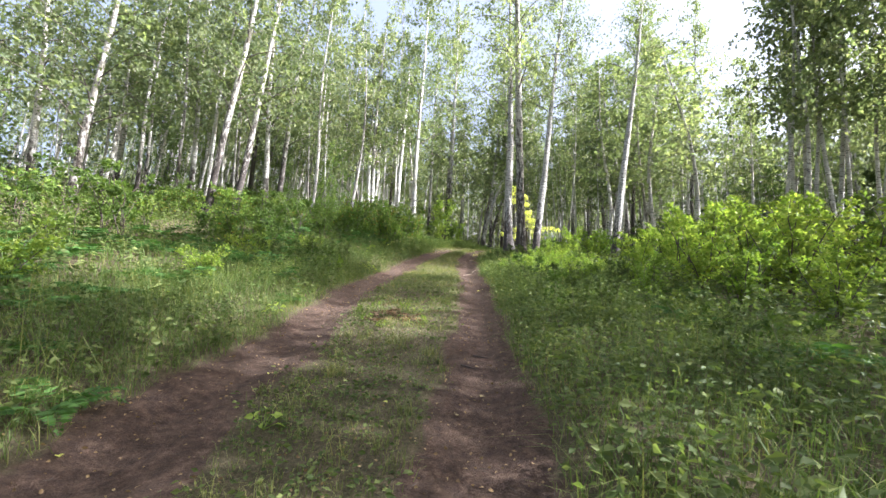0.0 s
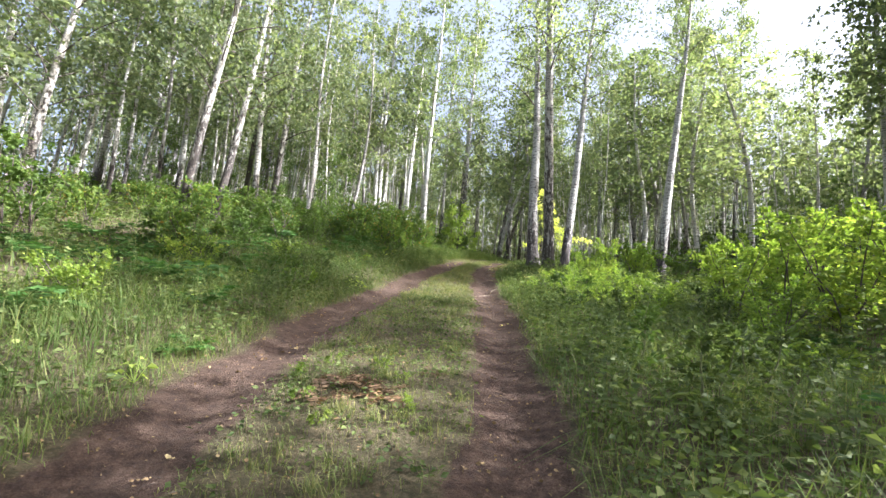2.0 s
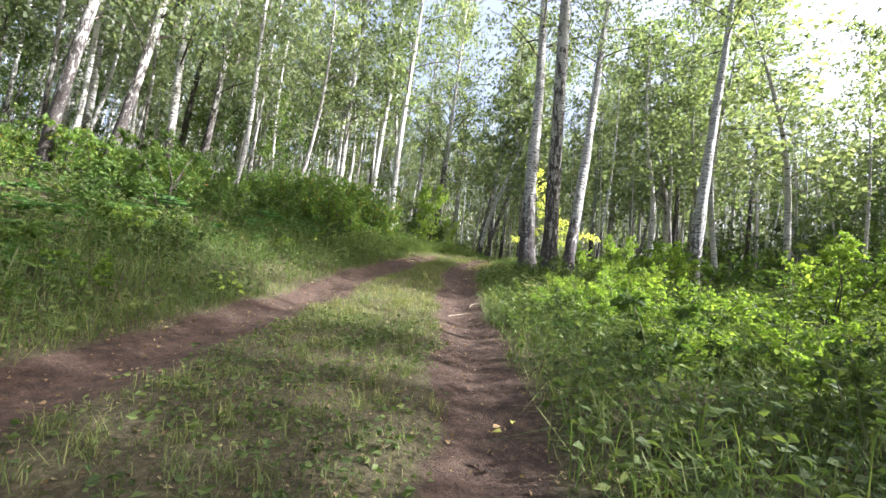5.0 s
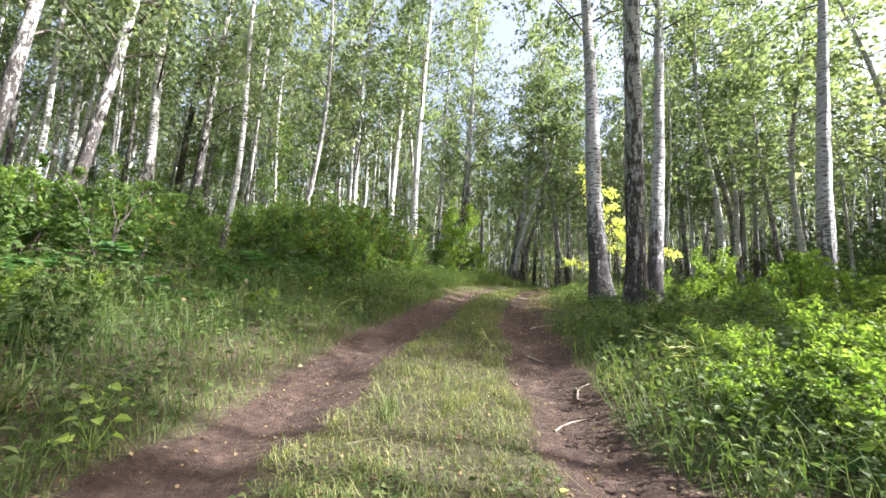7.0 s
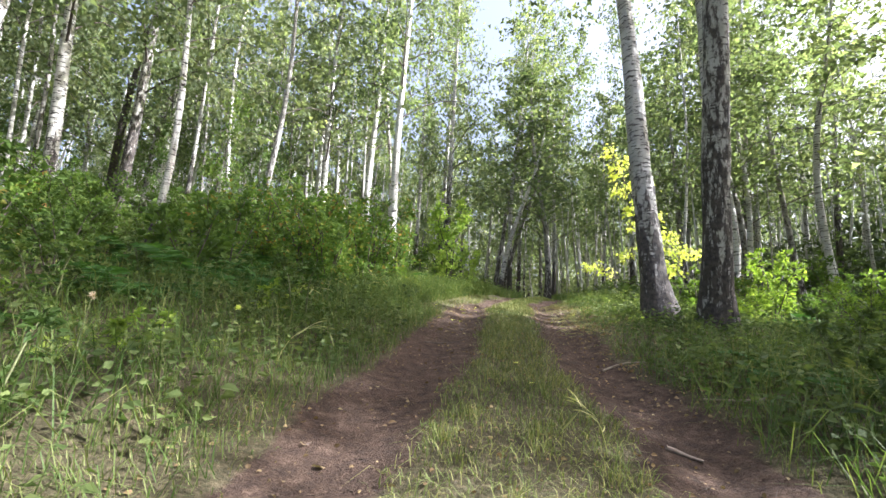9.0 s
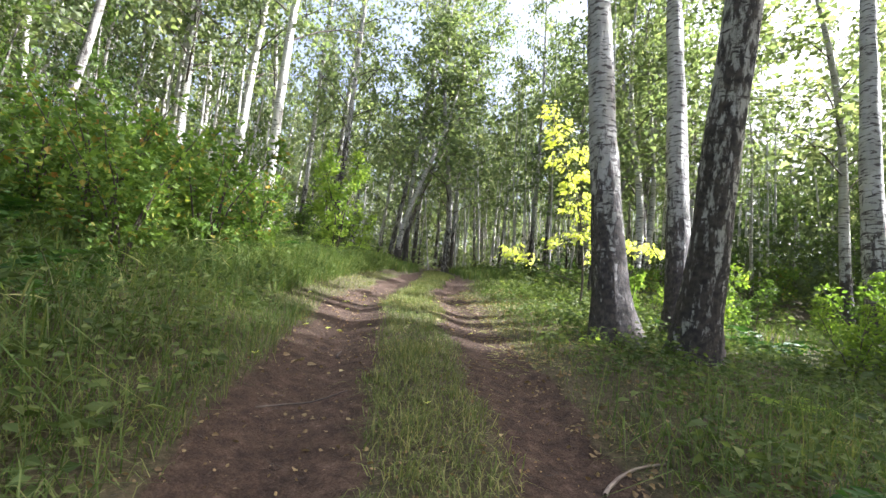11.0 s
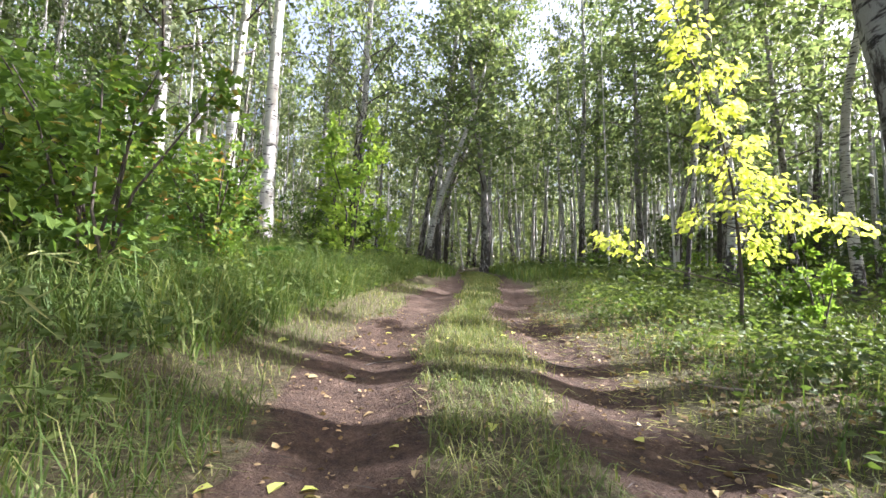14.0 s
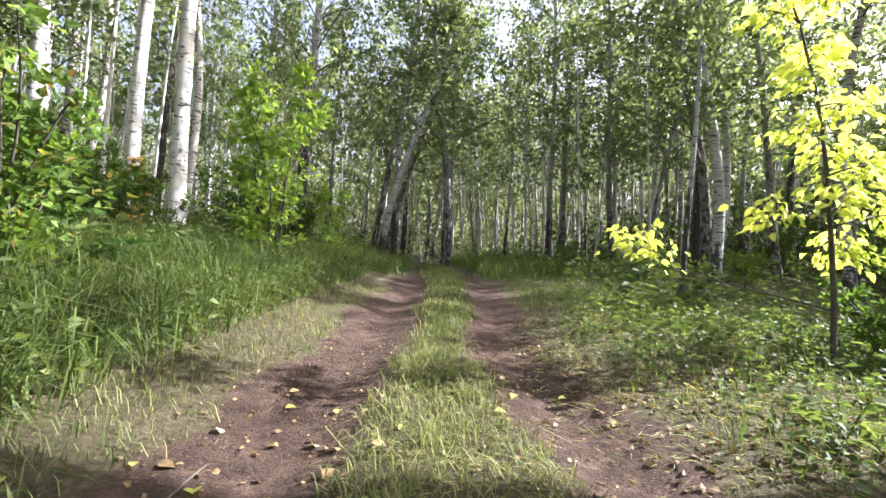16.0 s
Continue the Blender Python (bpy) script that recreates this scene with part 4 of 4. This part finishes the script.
stuff("tall_grass", join([
    sward(thinned(*strip(26000, 24.0, 36, 1.1, 4.4, -1), 0.9, 0.5), 0.3, 0.72, 0.011, 2.1),
    sward(thinned(*strip(12000, -2.5, 23.5, 0.5, 1.3, -1), 0.9, 0.35), 0.1, 0.35, 0.007, 2.0),
    sward(thinned(*strip(17000, -2.5, 23.5, 1.2, 4.2, -1), 0.9, 0.35), 0.25, 0.75, 0.009, 2.2),
    sward(thinned(*strip(28000, -2.5, 20, 0.4, 5.0, 1), 0.8, 0.4), 0.14, 0.6, 0.008, 2.0),
    sward(thinned(*strip(12000, 19, 36, 0.6, 6.0, 1), 0.8, 0.3), 0.08, 0.26, 0.009, 1.5),
    sward(thinned(*strip(8000, 34, 52, 0.3, 7, -1), 0.5, 0.6), 0.3, 0.6, 0.025, 1.2),
    sward(thinned(*strip(8000, 34, 52, 0.3, 7, 1), 0.5, 0.6), 0.3, 0.6, 0.025, 1.2),
    sward(thinned(*strip(12000, -2, 34, 4, 14, -1), 0.5, 0.5), 0.25, 0.5, 0.02, 1.2),
    sward(thinned(*strip(10000, -2, 34, 5, 15, 1), 0.5, 0.5), 0.25, 0.5, 0.02, 1.2),
]), GRASS, "tall green grass growing along the track", "grass")


def herb(places, lo, hi, per, size, fine=False, spread_out=0.16):
    """Leafy herbs: each an upright shoot with leaves standing out in turn."""
    x, y = places
    k = len(x)
    tall = rng.uniform(lo, hi, k) * rng.uniform(0.75, 1.2, k)
    lean = rng.normal(0, 0.12, (k, 2))
    foot = on_ground(x, y)
    t = np.tile(np.linspace(0.25, 1.0, per), k) * rng.uniform(0.92, 1.05, k * per)
    a = np.repeat(rng.uniform(0, 6.28, k), per) + np.tile(np.arange(per) * 2.2, k) + rng.normal(0, 0.3, k * per)
    h = np.repeat(tall, per)
    at = np.repeat(foot, per, 0)
    at[:, :2] += np.repeat(lean, per, 0) * (t * h)[:, None]
    at[:, 2] += t * h
    way = np.stack([np.cos(a), np.sin(a), rng.uniform(-0.35, 0.35, k * per)], 1)
    at += way * (spread_out * rng.uniform(0.1, 0.8, k * per) * (1.2 - 0.6 * t))[:, None]
    s = size * rng.uniform(0.6, 1.3, k * per)
    stalks = blades(foot, tall * 1.0, 0.006, np.full(k, 0.06))
    return [leaves(at, way, s, s * 0.6, fine), stalks]


stuff("herbs", join(
    herb(thinned(*strip(3600, -1, 19, 0.5, 4.2, 1), 1.3, 0.3), 0.12, 0.55, 9, 0.08, spread_out=0.18)
    + herb(thinned(*strip(2000, 2, 21, 4.0, 10, 1), 0.8, 0.5), 0.3, 0.75, 10, 0.12)
    + herb(thinned(*strip(2500, -1, 22, 0.7, 4.2, -1), 1.3, 0.3), 0.12, 0.5, 9, 0.08, spread_out=0.18)
    + herb(thinned(*strip(1900, 2, 30, 4.0, 14, -1), 0.8, 0.45), 0.25, 0.6, 9, 0.13)
    + herb(thinned(*strip(2000, 18, 30, 0.8, 5.5, 1), 1.2, 0.3), 0.06, 0.28, 9, 0.065)
    + herb(thinned(*strip(1100, 22, 37, 1.0, 5.0, -1), 0.9, 0.4), 0.2, 0.55, 9, 0.085)
    + herb(thinned(*strip(1500, 28, 60, 2.0, 22, 1), 0.3, 0.6), 0.3, 0.9, 8, 0.22)
    + herb(thinned(*strip(1500, 28, 60, 2.0, 24, -1), 0.3, 0.6), 0.3, 0.9, 8, 0.22)
    + herb(thinned(*strip(1300, 0, 28, 9, 24, 1), 0.5, 0.5), 0.3, 0.8, 8, 0.2)
    + herb((rng.uniform(-24, -11, 700), rng.uniform(17, 31, 700)), 0.3, 0.7, 8, 0.18)
    + herb(thinned(*strip(900, 20, 29, 1.4, 4.5, 1), 1.5, 0.2), 0.12, 0.4, 9, 0.08)
    + herb(thinned(*strip(2200, -2, 14, 0.12, 0.88, 0), 1.6, 0.25), 0.03, 0.1, 6, 0.055)
), HERB_LEAF, "mixed leafy green herbs and nettles of the forest floor", "herbs")


# low thicket in the far depth of the wood
def thicket(count, box, keep, tall=2.4, big=1.0):
    x, y = rng.uniform(box[0], box[1], count), rng.uniform(box[2], box[3], count)
    ok = off_path(x, y) > keep
    x, y = x[ok], y[ok]
    hubs = np.stack([x, y, ground_z(x, y) + rng.uniform(0.1, tall, len(x))], 1)
    at = np.repeat(hubs, 26, 0) + rng.normal(0, 1, (26 * len(x), 3)) * (0.6 * big, 0.6 * big, 0.45 * big)
    s = rng.uniform(0.2, 0.42, len(at)) * big
    return leaves(at, rng.normal(0, 1, (len(at), 3)) - (0, 0, 0.3), s, s * 0.7)


stuff("thicket", join([thicket(1500, (-60, 66, 52, 92), -99), thicket(500, (-50, 66, 60, 92), -99, 7.0, 1.6), thicket(1200, (-90, 110, 92, 125), -99, 12.0, 2.6)]), HAZY_FAR_LEAF, "green thicket, paled as by haze, filling the far depth of the wood", "thicket")
# shade put into the leaf colour, to keep the sunlit side thicket dark
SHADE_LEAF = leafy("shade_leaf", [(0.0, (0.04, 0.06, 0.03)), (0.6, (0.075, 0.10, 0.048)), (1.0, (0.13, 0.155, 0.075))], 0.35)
stuff("side_thicket", join([thicket(900, (36, 66, 4, 62), -99, 13.0, 2.6), thicket(260, (-72, -34, 14, 60), -99, 9.0, 1.9), thicket(520, (20, 40, 26, 56), 3, 3.4, 1.0)]), SHADE_LEAF, "thicket closing the wood at both sides, leaves darkened as in shade", "thicket")


# ---- fallen leaves and sticks ----
def lying(places, lo, hi):
    x, y = places
    k = len(x)
    way = rng.normal(0, 1, (k, 3)) * (1, 1, 0.18)
    s = rng.uniform(lo, hi, k)
    return leaves(on_ground(x, y, -0.012), way, s, s * 0.7, True, 0.12)


stuff("leaf_litter", join([lying(strip(6500, -1.5, 27, -0.4, 1.4, 0), 0.014, 0.042), lying(strip(2400, 18, 28, 0.2, 2.6, 1), 0.025, 0.06), lying(strip(500, 0, 24, 0.2, 1.5, -1), 0.02, 0.05)]), FALLEN,
      "small brown and pale fallen leaves scattered on the track", "leaf litter")
x, y = strip(2600, 0, 27, -0.3, 1.5, 0)
way = rng.normal(0, 1, (len(x), 3)) * (1, 1, 0.08)
stuff("twig_litter", leaves(on_ground(x, y, -0.008), way, rng.uniform(0.03, 0.13, len(x)), 0.006), TWIG, "small dark bits of twig and bark on the track", "twig litter")
LEAF_A = new("fallen_leaf", mesh_of("fallen_leaf", *leaves(np.array([[-0.03, 0, 0.0]]), np.array([[1.0, 0, 0.05]]), 0.06, 0.045, True), FALLEN))
LEAF_Y = new("fallen_leaf", mesh_of("fallen_leaf", *leaves(np.array([[-0.03, 0, 0.0]]), np.array([[1.0, 0.1, 0.05]]), 0.065, 0.05, True), YELLOW_LEAF))
tagged(LEAF_A, "dry pale fallen leaf lying on the track", "leaf", "fallen leaves on the track")
tagged(LEAF_Y, "bright yellow fallen leaf lying on the track", "leaf", "fallen leaves on the track")
for k in range(110):
    y = rng.uniform(1.0, 26)
    x = float(rng.uniform(left_rut(y) - 0.5, right_rut(y) + 0.6))
    copy_thing(LEAF_Y if k % 8 == 0 else LEAF_A, pose(x, y, float(ground_z(x, y)) + 0.012, rng.uniform(-12, 12), rng.uniform(-12, 12), rng.uniform(0, 360)) @ Matrix.Diagonal((*[rng.uniform(0.7, 1.3)] * 3, 1)))
for k in range(64):
    y = rng.uniform(22.2, 26.0)
    x = float(rng.uniform(left_rut(y) - 0.6, left_rut(y) + 0.7)) if k < 26 else float(right_rut(y) + rng.uniform(-0.3, 2.4))
    copy_thing(LEAF_Y if k % 3 == 0 else LEAF_A, pose(x, y, float(ground_z(x, y)) + 0.012, rng.uniform(-14, 14), rng.uniform(-14, 14), rng.uniform(0, 360)) @ Matrix.Diagonal((*[rng.uniform(0.7, 1.4)] * 3, 1)))
for x, y, size, dry in ((0.47, 21.17, 1.7, 1), (0.52, 21.25, 1.5, 1), (0.62, 21.2, 1.6, 1), (0.4, 21.3, 1.3, 1), (0.13, 21.24, 1.5, 0), (0.7, 24.79, 1.7, 0), (1.25, 24.6, 1.2, 0), (1.6, 24.7, 1.2, 0), (2.9, 25.2, 1.3, 0), (3.15, 25.5, 1.2, 0)):
    copy_thing(LEAF_A if dry else LEAF_Y, pose(x, y, float(ground_z(x, y)) + 0.014, rng.uniform(-14, 14), rng.uniform(-14, 14), rng.uniform(0, 360)) @ Matrix.Diagonal((size, size, size, 1)))
for o in (LEAF_A, LEAF_Y):
    bpy.data.objects.remove(o)


def stick(x, y, turn, long, thick, bow, label, mat=None):
    w = np.linspace(-0.5, 0.5, 9)
    c, s = math.cos(radians(turn)), math.sin(radians(turn))
    off = bow * (0.25 - w ** 2) * 4 * long + np.cumsum(rng.normal(0, 0.01 * long, 9))
    px, py = x + c * w * long - s * off, y + s * w * long + c * off
    pts = np.stack([px, py, ground_z(px, py) + thick * 0.4], 1)
    return tagged(new("stick", mesh_of("stick", *tube(pts, thick / 2 * (1 - 0.5 * (w + 0.5)), 6, 0.15), mat or DEAD_WOOD, True)), label, "stick")


def dry_flower(x, y, tall, mat):
    """A dry stalk with a fluffy seed head."""
    plant_ = new("dry_flower")
    w = np.linspace(0, 1, 5)
    pts = np.stack([0.06 * w ** 2, 0.03 * w, tall * w], 1)
    part("stalk", mesh_of("stalk", *tube(pts, 0.004 * (1 - 0.4 * w), 5), STEM, True), plant_)
    way = unit(rng.normal(0, 1, (90, 3)) + (0, 0, 0.4))
    part("seed_head", mesh_of("seed_head", *leaves(np.repeat(pts[-1:], 90, 0), way, rng.uniform(0.02, 0.04, 90), 0.006), mat), plant_)
    plant_.matrix_basis = Matrix.Translation((x, y, float(ground_z(x, y))))
    return tagged(plant_, "dry stalk with a pale fluffy seed head in the grass", "plant", "dry flowers")


def bent_stalk(x, y, turn, long, high, mat):
    """A long grass stalk arching over, with a few blades along it."""
    stalk = new("grass_stalk")
    w = np.linspace(0, 1, 8)
    c, s = math.cos(radians(turn)), math.sin(radians(turn))
    reach, rise = long * w ** 1.3, high * (1.9 * w - 1.35 * w ** 2)
    pts = np.stack([c * reach, s * reach, rise], 1)
    part("stem", mesh_of("stem", *tube(pts, 0.0045 * (1 - 0.6 * w), 5), mat, True), stalk)
    at = np.stack([np.interp(np.linspace(0.25, 0.95, 7), w, pts[:, k]) for k in range(3)], 1)
    way = np.array([c, s, 0.1]) + rng.normal(0, 0.5, (7, 3))
    tagged(part("blade", mesh_of("blade", *leaves(at, way, rng.uniform(0.14, 0.3, 7), 0.016, True), mat), stalk), kind="stuff")
    stalk.matrix_basis = Matrix.Translation((x, y, float(ground_z(x, y))))
    return tagged(stalk, "pale grass stalk bent over towards the wheel rut", "grass stalk", "bent grass stalks")


STRAW = leafy("straw_blade", [(0.0, (0.2, 0.22, 0.09)), (0.6, (0.36, 0.36, 0.17)), (1.0, (0.5, 0.44, 0.26))], 0.4, 0.6)
for x, y, turn, long, high in ((3.9, 16.6, 175, 0.9, 0.5), (3.7, 16.2, 200, 0.7, 0.45), (4.1, 17.0, 160, 0.8, 0.55), (3.5, 15.6, 120, 0.6, 0.5), (3.8, 16.0, 40, 0.6, 0.5), (1.25, 17.0, 100, 0.35, 0.35), (-1.2, 18.5, 20, 0.5, 0.5), (-1.6, 20.2, -10, 0.6, 0.6),
                               (-0.9, 23.6, -20, 0.5, 0.6), (-1.3, 24.4, 10, 0.55, 0.65), (-1.0, 25.3, -40, 0.5, 0.6), (-1.8, 22.4, 15, 0.6, 0.6)):
    bent_stalk(x, y, turn, long, high, STRAW)
x, y = strip(4500, 21.0, 27.5, 0.0, 3.0, 1)
way = rng.normal(0, 1, (len(x), 3)) * (1, 1, 0.1)
stuff("straw_litter", leaves(on_ground(x, y, -0.01), way, rng.uniform(0.05, 0.2, len(x)), 0.005), STRAW, "dry pale straw and wood chips strewn beside the rut", "straw litter")


FLUFF = leafy("seed_fluff", [(0.0, (0.42, 0.27, 0.2)), (1.0, (0.62, 0.5, 0.4))], 0.3, 0.8)
dry_flower(-2.24, 17.4, 0.62, FLUFF)
dry_flower(-1.55, 18.2, 0.5, YELLOW_LEAF)
dry_flower(-2.6, 16.5, 0.5, FLUFF)


stick(0.61, 3.92, -20, 0.16, 0.03, 0.05, "short dark stick lying on the rut", TWIG)
stick(1.31, 24.78, 70, 0.4, 0.016, 0.06, "thin dark twig lying on the rut", TWIG)
stick(1.55, 24.5, 20, 0.35, 0.014, 0.1, "thin dark twig lying on the rut", TWIG)
stick(3.09, 24.3, -30, 0.35, 0.018, 0.08, "thin dark twig lying on the rut", TWIG)
stick(0.0, 14.44, 30, 0.3, 0.015, 0.06, "thin pale twig lying on the rut")
stick(1.86, 17.17, -30, 0.22, 0.035, 0.04, "short thick broken stick lying on the rut")
stick(1.75, 15.1, 35, 0.5, 0.022, 0.12, "pale bent dry stick lying on the rut")
stick(1.55, 13.6, 20, 0.35, 0.03, 0.05, "short dark stick lying on the rut", TWIG)
stick(2.1, 15.9, 60, 0.5, 0.03, 0.15, "pale bent dry stick lying on the rut")
stick(0.85, 4.45, -25, 0.22, 0.025, 0.03, "short dark stick lying on the rut", TWIG)
stick(0.55, 20.4, 25, 0.7, 0.018, 0.05, "dark root crossing the wheel rut", TWIG)
stick(0.9, 21.6, 80, 0.3, 0.025, 0.1, "short dark stick lying on the rut", TWIG)
stick(2.5, 19.3, 15, 0.6, 0.03, 0.1, "dead twig lying beside the track")
stick(3.9, 23.4, 120, 0.5, 0.025, 0.1, "dead twig lying beside the track")
stick(4.5, 24.2, 60, 0.7, 0.03, 0.08, "dead twig lying beside the track")
stick(3.0, 18.0, 170, 0.8, 0.03, 0.1, "dead twig lying beside the track")

forget([DEAD_FERN, *WEED, *BROAD, LIT, LIT2, TALL, OPEN, RUSTY, LIME, SPRIG, *DEEP, *FERNS])
